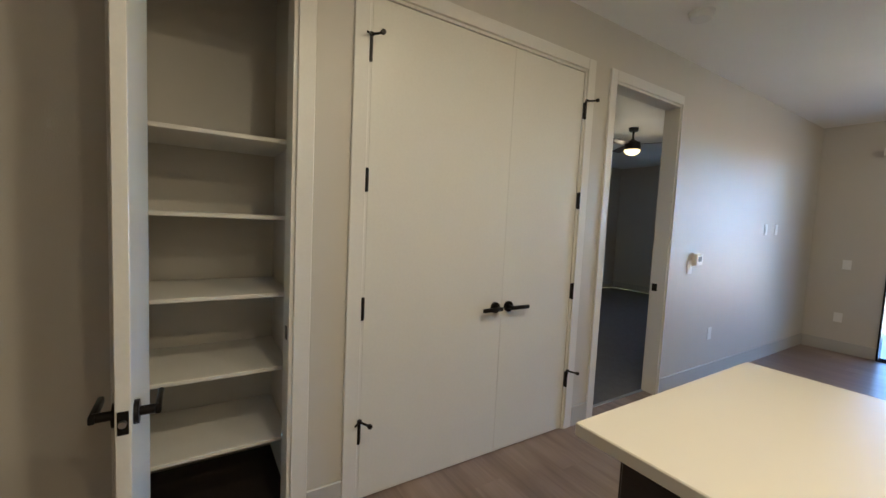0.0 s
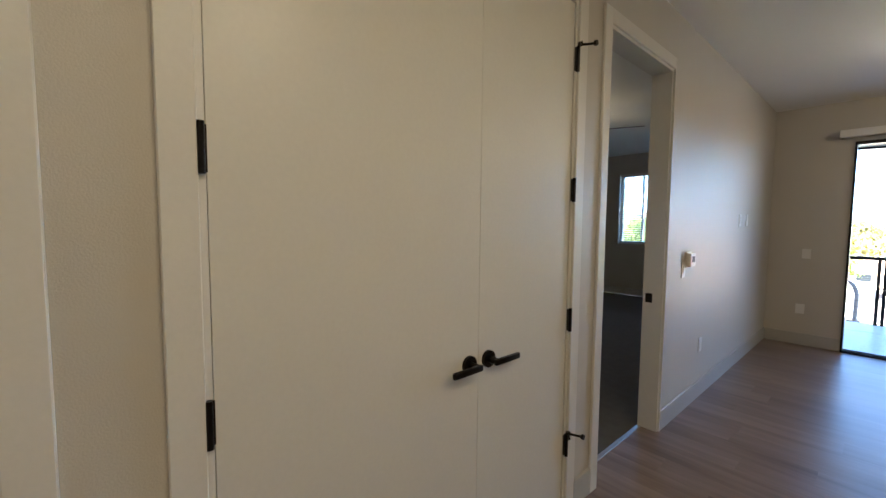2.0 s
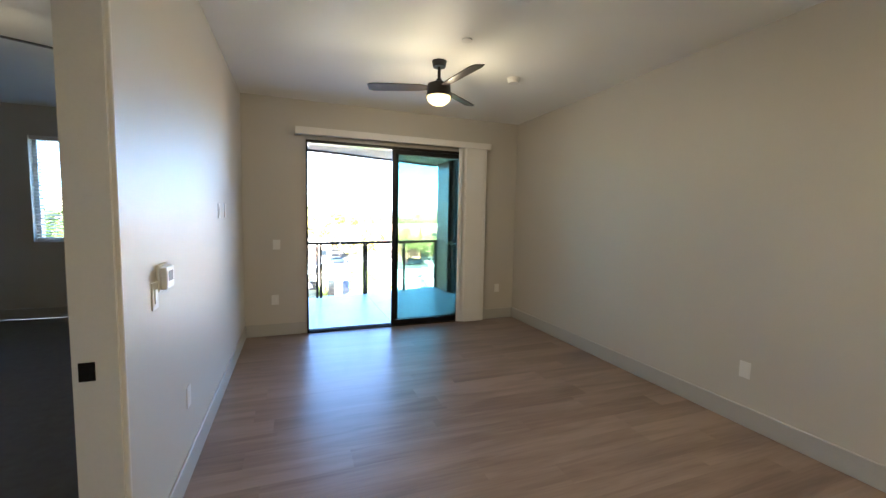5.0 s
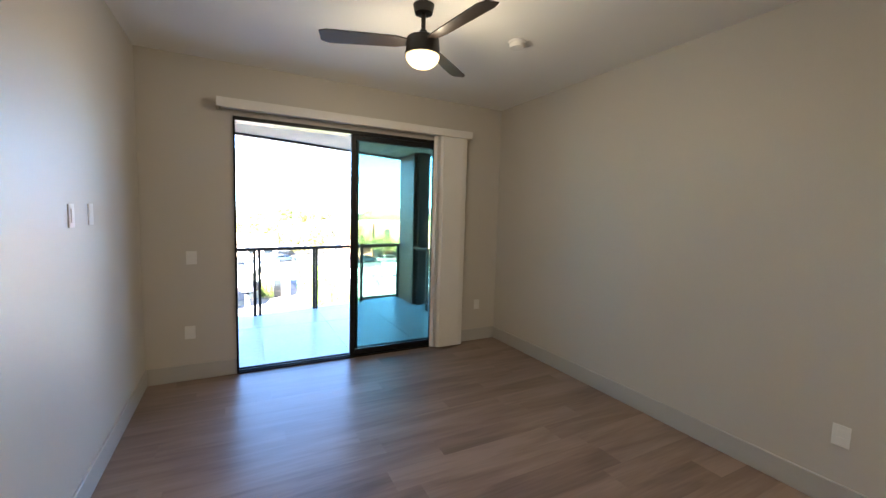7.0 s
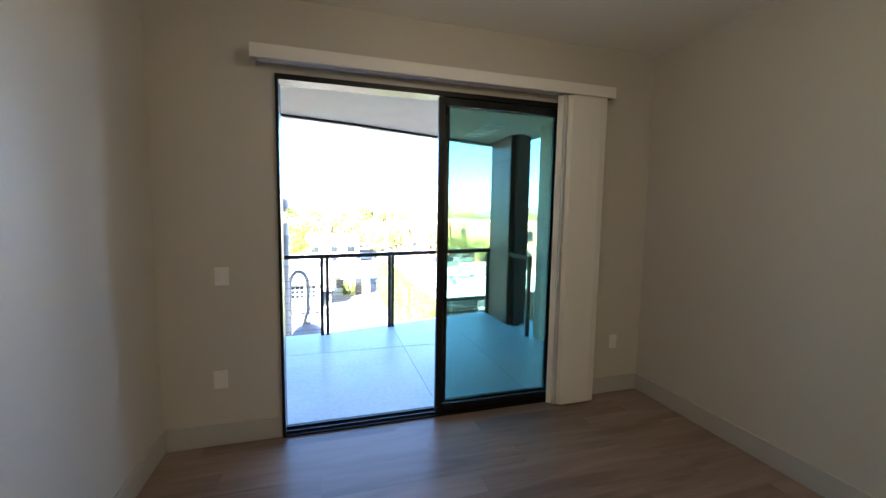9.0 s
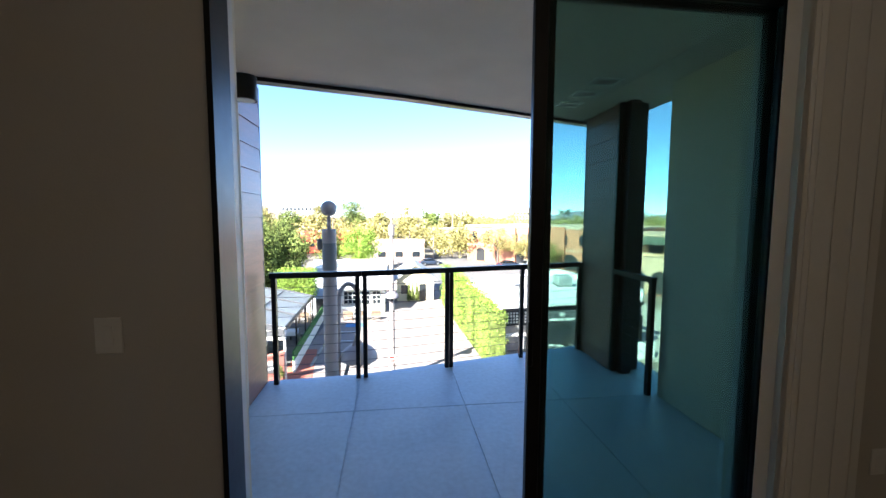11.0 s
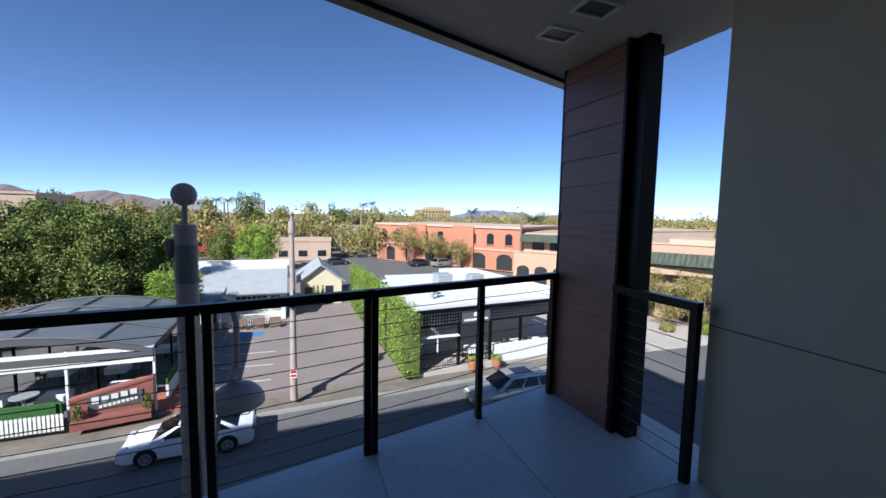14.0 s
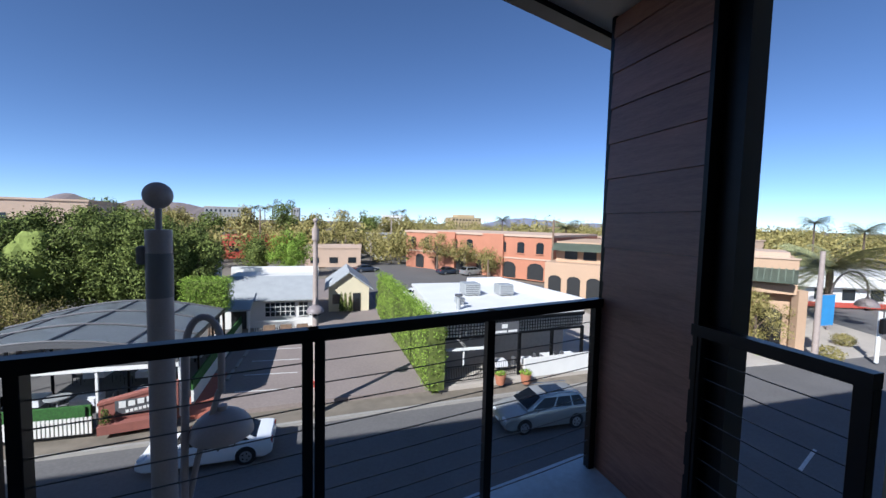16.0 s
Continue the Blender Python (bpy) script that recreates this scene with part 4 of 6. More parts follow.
for i, y in enumerate((31.2, 33.7, 36.2, 38.7)):
    strip("parking_line", [(-3.2, y + 0.06), (-0.1, y - 0.12), (-0.1, y - 0.02), (-3.2, y + 0.16)], G + 0.006, PAINTL, "worn white parking bay line", "road marking", 0.01)
strip("parking_line", [(-3.2, 42.7), (-0.1, 42.5), (-0.1, 42.6), (-3.2, 42.8)], G + 0.006, YELLOWL, "worn yellow bay line", "road marking", 0.01)
strip("bay_marking", [(-3.0, 40.2), (-1.2, 40.1), (-1.2, 41.4), (-3.0, 41.5)], G + 0.007, BLUEL, "blue painted accessible bay marking", "road marking", 0.012)
for i in range(5):
    y = 31.0 + i * 2.1
    bm = B()
    bx(bm, -4.15 + i * 0.06, y, G, -3.97 + i * 0.06, y + 1.6, G + 0.12, 0.02)
    solid("wheel_stop", bm, KERB, "pale concrete wheel stop", "wheel stop", group="wheel stops")
for x0, y0 in ((20.5, 18.5), (1.5, 20.0), (-9, 20.5), (10, 20.5), (30, 20)):
    strip("lane_line", [(x0, y0), (x0 + 2.4, y0 + 0.9 if x0 > 15 else y0 + 0.13), (x0 + 2.4, y0 + 1.05 if x0 > 15 else y0 + 0.25), (x0, y0 + 0.14)], G - 0.142, PAINTL, "worn white lane dash", "road marking", 0.006)


# ---------- street furniture ----------
sl_ = thing("street_lamp", (0.154, 12.51, G), "warm grey column with a ball finial and arched lamp", "street lamp")
bm = B()
cyl(bm, (0.154, 12.51, (G + 1.27) / 2), 0.122, 1.27 - G, "z", 36)
part("column", bm, LAMPP, sl_, smooth=True)
bm = B()
cyl(bm, (0.154, 12.51, -5.0), 0.16, 6.5, "z", 36, 0.135)
part("column_base", bm, LAMPP, sl_, smooth=True)
part("dark_band", cyl(B(), (0.154, 12.51, 0.79), 0.1245, 0.47, "z", 36), SIGNG, sl_, "darker wrapped band round the column", True)
part("bracket", bx(B(), -0.05, 12.46, 0.90, 0.04, 12.56, 1.10, 0.03, 2), SIGNG, sl_, "small dark side fitting")
bm = B()
cyl(bm, (0.154, 12.51, 1.40), 0.032, 0.3, "z", 18)
part("stem", bm, LAMPP, sl_, smooth=True)
bm = B()
ball(bm, (0.154, 12.51, 1.628), 0.138, 1, 1, 1, 36, 24)
part("ball_finial", bm, LAMPP, sl_, smooth=True)
bm = B()
arch = [(0.26, 12.75, -2.6)]
for k in range(15):
    a = math.pi * (1 - k / 14)
    arch.append((0.42 + 0.19 * math.cos(a), 13.0, -0.15 + 0.36 * math.sin(a)))
arch.insert(1, (0.22, 12.9, -1.6))
arch.append((0.60, 13.02, -0.75))
tube(bm, arch, 0.042, 12)
part("arched_arm", bm, LAMPP, sl_, smooth=True)
bm = B()
tube(bm, [(0.16, 12.95, -2.5), (0.36, 12.9, -1.5), (0.58, 13.02, -0.72)], 0.035, 10)
part("brace", bm, LAMPP, sl_, smooth=True)


def dome_lamp(parent, x, y, z, r):
    bm = B()
    ball(bm, (x, y, z), r, 1, 1, 0.85, 32, 18)
    bmesh.ops.delete(bm, geom=[v for v in bm.verts if v.co.z < z - 0.01], context="VERTS")
    bmesh.ops.solidify(bm, geom=bm.faces[:], thickness=0.012)
    cyl(bm, (x, y, z + r * 0.88), r * 0.16, r * 0.24, "z", 16)
    d = part("dome", bm, LAMPP, parent, "grey dome lamp hood", True)
    for k in range(8):
        a = k * math.pi / 4
        bm = B()
        tube(bm, [(x + r * 0.8 * math.cos(a), y + r * 0.8 * math.sin(a), z), (x + r * 0.62 * math.cos(a), y + r * 0.62 * math.sin(a), z - r * 0.3), (x + r * 0.15 * math.cos(a), y + r * 0.15 * math.sin(a), z - r * 0.45)], r * 0.02, 6)
        part("cage_wire", bm, BRONZE, d)
    bm = B()
    cyl(bm, (x, y, z - r * 0.36), r * 0.13, r * 0.25, "z", 14)
    part("bulb_holder", bm, BRONZE, d)


dome_lamp(sl_, 0.60, 13.03, -1.28, 0.36)

up = thing("utility_pole", (1.17, 28.2, G), "pale tapered lamp pole beside the lot entrance", "lamp pole")
bm = B()
cyl(bm, (1.17, 28.2, (G + 1.1) / 2), 0.19, 1.1 - G, "z", 20, 0.10)
part("shaft", bm, POLE, up, smooth=True)
bm = B()
cyl(bm, (1.17, 28.2, 0.7), 0.17, 0.6, "z", 16)
cyl(bm, (1.17, 28.2, 1.2), 0.06, 0.3, "z", 12)
ball(bm, (1.17, 28.2, 1.4), 0.12)
part("finial", bm, POLE, up, smooth=True)
dome_lamp(up, 1.17, 27.95, -3.15, 0.42)
bm = B()
tube(bm, [(1.17, 28.2, -2.5), (1.17, 28.05, -2.45), (1.17, 27.95, -2.75)], 0.04, 8)
part("bracket", bm, POLE, up)
ns = part("sign_plate", bx(B(), 1.0, 27.96, -7.05, 1.34, 27.99, -6.6), LETTER, up, "white and red notice plate")
part("notice_band", bx(B(), 1.03, 27.952, -6.78, 1.31, 27.959, -6.64), REDSIGN, ns)
part("notice_band", bx(B(), 1.03, 27.952, -6.98, 1.31, 27.959, -6.86), REDSIGN, ns)


def pole(x, y, top, r, material, label, arms=0, name="utility_pole"):
    p = thing(name, (x, y, G), label, "pole", "far poles")
    part("shaft", cyl(B(), (x, y, (G + top) / 2), r, top - G, "z", 12, r * 0.7), material, p)
    for k in range(arms):
        part("crossarm", bx(B(), x - 1.1, y - 0.06, top - 0.5 - k * 0.9, x + 1.1, y + 0.06, top - 0.36 - k * 0.9), material, p)


pole(-13.5, 105, 3.6, 0.22, WOODPOLE, "tall wooden utility pole", 0)
pole(36.5, 64, 2.4, 0.2, WOODPOLE, "wooden utility pole with crossarms", 2)
pole(24.5, 62, -3.9, 0.14, WOODPOLE, "short brown wooden post")
pole(20, 130, 2.5, 0.2, POLE, "pale far lamp pole")
pole(37.1, 28.0, -0.05, 0.22, POLE, "pale grey traffic pole at the street corner", 0)
pole(10.5, 96, -3.0, 0.09, POLE, "thin far lamp pole")
pole(5.5, 110, -2.2, 0.09, POLE, "thin far lamp pole")
bn = thing("street_banner", (38.1, 28, -4.3), "blue cloth banner hung on the corner pole", "banner")
bm = B()
bx(bm, 37.45, 27.99, -5.7, 38.85, 28.02, -3.35)
part("cloth", bm, BANNER, bn)
for z in (-3.33, -5.72):
    part("rod", tube(B(), [(37.1, 28.0, z), (38.9, 28.0, z)], 0.03, 8), POLE, bn)
al = thing("street_lamp", (49, 34, G), "arched lamp with a hanging dome hood", "street lamp")
pts = [(49.0, 34, G), (49.2, 34, -4.6)] + [(51.9 - 2.7 * math.cos(k * math.pi / 12), 34, -4.6 + 2.1 * math.sin(k * math.pi / 12)) for k in range(1, 13)] + [(54.6, 34, -5.2)]
part("arched_pole", tube(B(), pts, 0.09, 10), LAMPP, al, smooth=True)
dome_lamp(al, 54.6, 34, -6.1, 0.95)
ts = thing("traffic_signal", (41, 26.2, G), "black traffic signal head on a white pole", "traffic signal")
part("pole", cyl(B(), (41.0, 26.4, (G - 4.4) / 2), 0.13, -4.4 - G, "z", 12), LETTER, ts)
part("signal_head", bx(B(), 40.6, 26.0, -6.0, 41.1, 26.25, -4.85, 0.05), BLACKM, ts)
part("walk_sign", bx(B(), 40.75, 26.0, -4.75, 41.25, 26.04, -4.3), LETTER, ts)


# ---------- cars ----------
def car(x, y, heading, paint, label, suv=False, name="car", scale=1.0, z0=G - 0.15):
    """Built along +x with its nose at +x, then turned."""
    c = thing(name, (0, 0, 0), label, "car", "cars")
    Lh, hw = (2.38, 0.94) if suv else (2.35, 0.91)
    belt, roof = (1.08, 1.68) if suv else (0.93, 1.44)
    side = [(-Lh, 0.38), (-Lh - 0.02, 0.62), (-Lh + 0.03, belt - 0.02), (-Lh + 0.35, belt + 0.04), (-0.9, belt + 0.03), (0.75, belt), (1.65, belt - 0.12), (2.15, belt - 0.26), (Lh, 0.62), (Lh, 0.36), (2.1, 0.24), (-2.1, 0.24)]
    bm = B()
    n = len(side)
    rows = []
    for v, k in ((-hw, 0.93), (-hw * 0.97, 1.0), (hw * 0.97, 1.0), (hw, 0.93)):
        rows.append([bm.verts.new((px * (1 if abs(v) < hw * 0.98 else 0.985), v, 0.24 + (pz - 0.24) * k if pz > 0.5 else pz)) for px, pz in side])
    for a, b in zip(rows, rows[1:]):
        for i in range(n):
            bm.faces.new((a[i], a[(i + 1) % n], b[(i + 1) % n], b[i]))
    bm.faces.new(rows[0])
    bm.faces.new(rows[-1][::-1])
    bmesh.ops.bevel(bm, geom=bm.edges[:], offset=0.035, segments=2, affect="EDGES")
    body = part("body", bm, paint, c, smooth=True)
    # cabin with its panes
    rear, rr, rf, wind = ((-2.2, -1.72, 0.35, 1.28) if suv else (-1.85, -0.95, 0.30, 1.3))
    z0_, z1_ = belt - 0.03, roof - 0.07

    def half(v):
        return hw * (0.93 - 0.21 * v)

    prof = [(rear, 0.0), (rr, 1.0), (rr * 0.5 + rf * 0.5, 1.13), (rf, 1.0), (wind, 0.0)]
    bm = B()
    sides = [[bm.verts.new((u, s * half(v), z0_ + (z1_ - z0_) * v)) for u, v in prof] for s in (-1, 1)]
    bm.faces.new(sides[0])
    bm.faces.new(sides[1][::-1])
    for i in range(5):
        bm.faces.new((sides[0][i], sides[0][(i + 1) % 5], sides[1][(i + 1) % 5], sides[1][i]))
    bmesh.ops.bevel(bm, geom=bm.edges[:], offset=0.05, segments=3, affect="EDGES")
    part("cabin", bm, paint, c, smooth=True)

    def pane(name, corners, push):
        bm = B()
        bm.faces.new([bm.verts.new(Vector(q) + Vector(push)) for q in corners])
        bmesh.ops.solidify(bm, geom=bm.faces[:], thickness=0.008)
        part(name, bm, CARGLASS, c, "dark tinted car glass")

    def on_side(u, v, s):
        xa, xb = rear + (rr - rear) * v, wind + (rf - wind) * v
        return (xa + (xb - xa) * u, s * half(v), z0_ + (z1_ - z0_) * v)

    for s in (-1, 1):
        for u0, u1 in ((0.07, 0.27), (0.30, 0.58), (0.61, 0.92)):
            pane("side_window", [on_side(u0, 0.12, s), on_side(u1, 0.12, s), on_side(u1, 0.88, s), on_side(u0, 0.88, s)], (0, s * 0.012, 0.004))
    for nm, xa, xb, d in (("windscreen", wind, rf, 1), ("rear_window", rear, rr, -1)):
        pts = []
        for v, s in ((0.1, -1), (0.1, 1), (0.92, 1), (0.92, -1)):
            pts.append((xa + (xb - xa) * v, s * (half(v) - 0.09), z0_ + (z1_ - z0_) * v))
        pane(nm, pts, (d * 0.012, 0, 0.010))
    for wx in (-1.38, 1.40):
        for s in (-1, 1):
            part("wheel_arch", cyl(B(), (wx, s * (hw - 0.10), 0.36), 0.385, 0.205, "y", 28), TYRE, c, smooth=True)
    if suv:
        part("sunroof", bx(B(), -1.0, -0.42, roof - 0.03, 0.0, 0.42, roof + 0.012, 0.004), CARGLASS, c)
        for s in (-1, 1):
            part("roof_rail", tube(B(), [(-1.7, s * 0.62, roof - 0.01), (-1.6, s * 0.62, roof + 0.05), (0.2, s * 0.62, roof + 0.05), (0.3, s * 0.62, roof - 0.01)], 0.018, 6), STEEL, c)
    for wx in (-1.38, 1.40):
        for s in (-1, 1):
            w = part("tyre", cyl(B(), (wx, s * (hw - 0.10), 0.33), 0.335, 0.22, "y", 28), TYRE, c, smooth=True)
            bm = B()
            cyl(bm, (wx, s * (hw + 0.005), 0.33), 0.225, 0.03, "y", 24)
            part("rim", bm, RIM, w, smooth=True)
            for k in range(5):
                a = k * 2 * math.pi / 5
                bm = B()
                cyl(bm, (wx + 0.13 * math.cos(a + 0.6), s * (hw + 0.018), 0.33 + 0.13 * math.sin(a + 0.6)), 0.035, 0.012, "y", 8)
                part("rim_gap", bm, TYRE, w)
    for s in (-1, 1):
        part("headlight", bx(B(), 2.08, s * 0.62 - 0.2, 0.60, Lh - 0.03, s * 0.62 + 0.2, 0.74, 0.03), HEADL, c)
        part("tail_light", bx(B(), -Lh - 0.015, s * 0.68 - 0.18, 0.72, -Lh + 0.25, s * 0.68 + 0.2, 0.88, 0.03), TAIL, c)
        part("wing_mirror", bx(B(), 0.75, s * (hw + 0.08) - 0.09, belt - 0.02, 0.87, s * (hw + 0.08) + 0.09, belt + 0.11, 0.03), paint, c)
        for dx in (-0.75, 0.25):
            part("door_handle", bx(B(), dx - 0.08, s * (hw - 0.03) - 0.015, belt - 0.14, dx + 0.08, s * (hw - 0.03) + 0.015, belt - 0.11), STEEL, c)
    part("number_plate", bx(B(), Lh + 0.001, -0.16, 0.42, Lh + 0.012, 0.16, 0.53), LETTER, c)
    c.scale = (scale,) * 3
    c.rotation_euler = (0, 0, radians(heading))
    c.location = (x, y, z0)
    return c


car(-2.75, 25.2, 182, CARW, "white sedan standing on the street", name="white_sedan")
car(12.05, 24.65, 180, CARS, "pale silver estate car with a sunroof on the street", True, name="silver_car")
car(27.5, 77, 20, CARS, "silver car in the far lot", True, z0=G - 0.02)
car(23.5, 79, 20, CARD, "dark car in the far lot", z0=G - 0.02)
car(8.5, 84, 15, CARD, "dark blue car in the far lot", z0=G - 0.02)
car(11.8, 56, 160, CARW, "white car behind the hedge", z0=G - 0.02)
car(13.0, 106, 95, CARW, "white van in the distance", True, z0=G - 0.02)
# ---------- restaurants and houses ----------
# pizzeria
pz = thing("restaurant_building", (8.4, 29.6, G), "black and white single-storey restaurant with a white roof", "building")


def pf(x):
    return 29.6 + 0.10 * (x - 8.4)


bm = B()
prism(bm, [(8.3, pf(8.3) + 2.6), (18.6, pf(18.6) + 2.6), (17.5, 43), (9.3, 43)], G, -4.4)
part("wall", bm, WHITEW, pz)
bm = B()
prism(bm, [(8.25, pf(8.25) + 0.16), (18.7, pf(18.7) + 0.16), (17.7, 43.2), (9.1, 43.2)], -4.42, -4.25)
part("roof", bm, WROOF, pz, "white membrane roof")
bm = B()
prism(bm, [(14.3, 42.6), (17.7, 42.8), (19.3, 31.5), (19.05, 31.3), (17.3, 42.2), (14.3, 42.2)], -4.3, -3.7)
part("parapet", bm, WROOF, pz)
# shop front in wall grey: patio light put into the glazing's colour
bm = B()
prism(bm, [(8.3, pf(8.3) + 2.35), (18.6, pf(18.6) + 2.35), (18.6, pf(18.6) + 2.55), (8.3, pf(8.3) + 2.55)], G, -5.3)
part("lightened_glazing", bm, GREYB, pz, "shop front glazing, coloured grey to stand for patio light")
# lattice frieze
fr = part("frieze_beam", prism(B(), [(8.25, pf(8.25) + 0.02), (18.7, pf(18.7) + 0.02), (18.7, pf(18.7) + 0.14), (8.25, pf(8.25) + 0.14)], -4.62, -4.43), BLACKM, pz)
part("frieze_beam", prism(B(), [(8.25, pf(8.25) + 0.02), (18.7, pf(18.7) + 0.02), (18.7, pf(18.7) + 0.14), (8.25, pf(8.25) + 0.14)], -5.55, -5.42), BLACKM, pz)
bm = B()
x = 8.3
while x < 18.65:
    prism(bm, [(x, pf(x) + 0.05), (x + 0.055, pf(x) + 0.05), (x + 0.055, pf(x) + 0.09), (x, pf(x) + 0.09)], -5.45, -4.6)
    x += 0.2
for k in range(4):
    z = -5.28 + k * 0.2
    prism(bm, [(8.3, pf(8.3) + 0.10), (18.65, pf(18.65) + 0.10), (18.65, pf(18.65) + 0.13), (8.3, pf(8.3) + 0.13)], z, z + 0.055)
part("lattice", bm, BLACKM, pz, "black lattice frieze")
part("frieze_back", prism(B(), [(8.3, pf(8.3) + 0.2), (18.65, pf(18.65) + 0.2), (18.65, pf(18.65) + 0.25), (8.3, pf(8.3) + 0.25)], -5.5, -4.45), WHITEW, pz)
for x in (8.35, 11.2, 13.6, 16.1, 18.6):
    bm = B()
    bx(bm, x - 0.09, pf(x) + 0.02, G, x + 0.09, pf(x) + 0.2, -5.5, 0.01)
    part("post", bm, BLACKM, pz)
sg = part("sign_board", prism(B(), [(11.35, pf(11.35) - 0.06), (13.45, pf(13.45) - 0.06), (13.45, pf(13.45)), (11.35, pf(11.35))], -5.5, -4.72), SIGNG, pz, "dark grey sign board with white lettering shapes")
part("logo_bar", prism(B(), [(12.2, pf(12.2) - 0.09), (12.6, pf(12.6) - 0.09), (12.6, pf(12.6) - 0.065), (12.2, pf(12.2) - 0.065)], -5.08, -4.82), LETTER, sg)
for i, (a, b) in enumerate(((11.5, 12.55), (12.65, 13.3))):
    part("logo_bar", prism(B(), [(a, pf(a) - 0.09), (b, pf(b) - 0.09), (b, pf(b) - 0.065), (a, pf(a) - 0.065)], -5.36, -5.22), LETTER, sg)
# patio railings with bent bars
bm = B()
for x0, x1 in ((8.5, 11.1), (11.4, 13.4)):
    for z in (-7.15, -8.05):
        tube(bm, [(x0, pf(x0) - 0.1, z), (x1, pf(x1) - 0.1, z)], 0.025, 6)
    k = x0
    while k <= x1:
        tube(bm, [(k, pf(k) - 0.1, -7.15), (k, pf(k) - 0.16, -7.4), (k, pf(k) - 0.28, -7.75), (k, pf(k) - 0.1, -8.1)], 0.014, 5)
        k += 0.16
part("patio_railing", bm, BLACKM, pz, "black bent bar patio railing")
bm = B()
prism(bm, [(13.7, pf(13.7) - 0.55), (19.2, pf(19.2) - 0.75), (19.2, pf(19.2) - 0.55), (13.7, pf(13.7) - 0.35)], G, -7.05)
part("low_wall", bm, WHITEW, pz, "low white patio wall")
bm = B()
bx(bm, 8.5, pf(8.5) - 0.05, -6.2, 11.1, pf(11) + 0.02, -6.12)
bx(bm, 9.6, pf(9.6) - 0.05, -7.15, 9.68, pf(9.7) + 0.02, -6.12)
part("gate_bar", bm, LETTER, pz)
for i, (x, y, s) in enumerate(((12.6, 37, 1.3), (15.3, 36.5, 1.2), (10.6, 33.6, 0.6))):
    u = thing("roof_unit", (x, y, -4.25), "grey metal air unit on the white roof", "air conditioner", "roof units")
    bm = B()
    bx(bm, x - s / 2, y - s / 2, -4.15, x + s / 2, y + s / 2, -4.25 + s * 0.75, 0.03)
    part("casing", bm, ACM, u)
    for a in (-0.3, 0.3):
        part("foot", bx(B(), x + a * s - 0.05, y - s / 2, -4.25, x + a * s + 0.05, y + s / 2, -4.15), ACM, u)
    for k in range(5):
        part("louvre", bx(B(), x - s * 0.42, y - s / 2 - 0.02, -4.05 + k * s * 0.12, x + s * 0.42, y - s / 2 - 0.004, -4.02 + k * s * 0.12), SIGNG, u)
fl = thing("roof_flue", (10.0, 32.0, -4.25), "dark metal roof flue pipe", "flue")
part("pipe", cyl(B(), (10.0, 32.0, -3.8), 0.14, 0.9, "z", 14), ACM, fl, smooth=True)
part("cap", cyl(B(), (10.0, 32.0, -3.3), 0.26, 0.12, "z", 14), SIGNG, fl, smooth=True)


def dining_table(x, y, z, w):
    t = thing("dining_table", (x, y, z), "restaurant table under a white cloth", "table", "restaurant tables")
    part("tablecloth", prism(B(), [(x - w, y - w), (x + w, y - w), (x + w, y + w), (x - w, y + w)], z + 0.42, z + 0.76), CLOTH, t)
    part("pedestal", cyl(B(), (x, y, z + 0.22), 0.06, 0.44, "z", 10), BLACKM, t)
    for s in (-1, 1):
        ch = thing("dining_chair", (x + s * (w + 0.45), y, z), "dark restaurant chair at a table", "chair", "restaurant chairs")
        cx = x + s * (w + 0.45)
        part("seat", bx(B(), cx - 0.22, y - 0.22, z + 0.42, cx + 0.22, y + 0.22, z + 0.47, 0.02), SIGNG, ch)
        part("backrest", bx(B(), cx + s * 0.18, y - 0.22, z + 0.47, cx + s * 0.22, y + 0.22, z + 0.92, 0.015), SIGNG, ch)
        for a in (-1, 1):
            for b in (-1, 1):
                part("leg", cyl(B(), (cx + a * 0.19, y + b * 0.19, z + 0.21), 0.018, 0.42, "z", 6), BLACKM, ch)


for x, y in ((14.6, 30.9), (16.4, 31.3), (17.9, 31.2), (12.6, 31.0)):
    dining_table(x, y, G, 0.42)
for x, y in ((11.8, 29.05), (13.4, 28.85)):
    p = thing("planter", (x, y, G), "terracotta pot with low green plants", "planter", "planters")
    part("pot", cyl(B(), (x, y, G + 0.3), 0.24, 0.6, "z", 20, 0.36), TERRA, p, smooth=True)
    leaves("plant", [(x, y, G + 0.68)], [(0.36, 0.36, 0.16)], 260, 0.05, LEAF2, p, seed=int(x))

# marquee of the restaurant with the garden
mq = thing("restaurant_marquee", (-10, 29, G), "grey canvas vaulted marquee on steel posts", "marquee")


def mx(u, y):
    """Across the vault: u 0 at the left eave, 1 at the right."""
    xr = -5.1 - 0.03 * (y - 29)
    xl = -15.5 - 0.03 * (y - 29)
    return xl + (xr - xl) * u


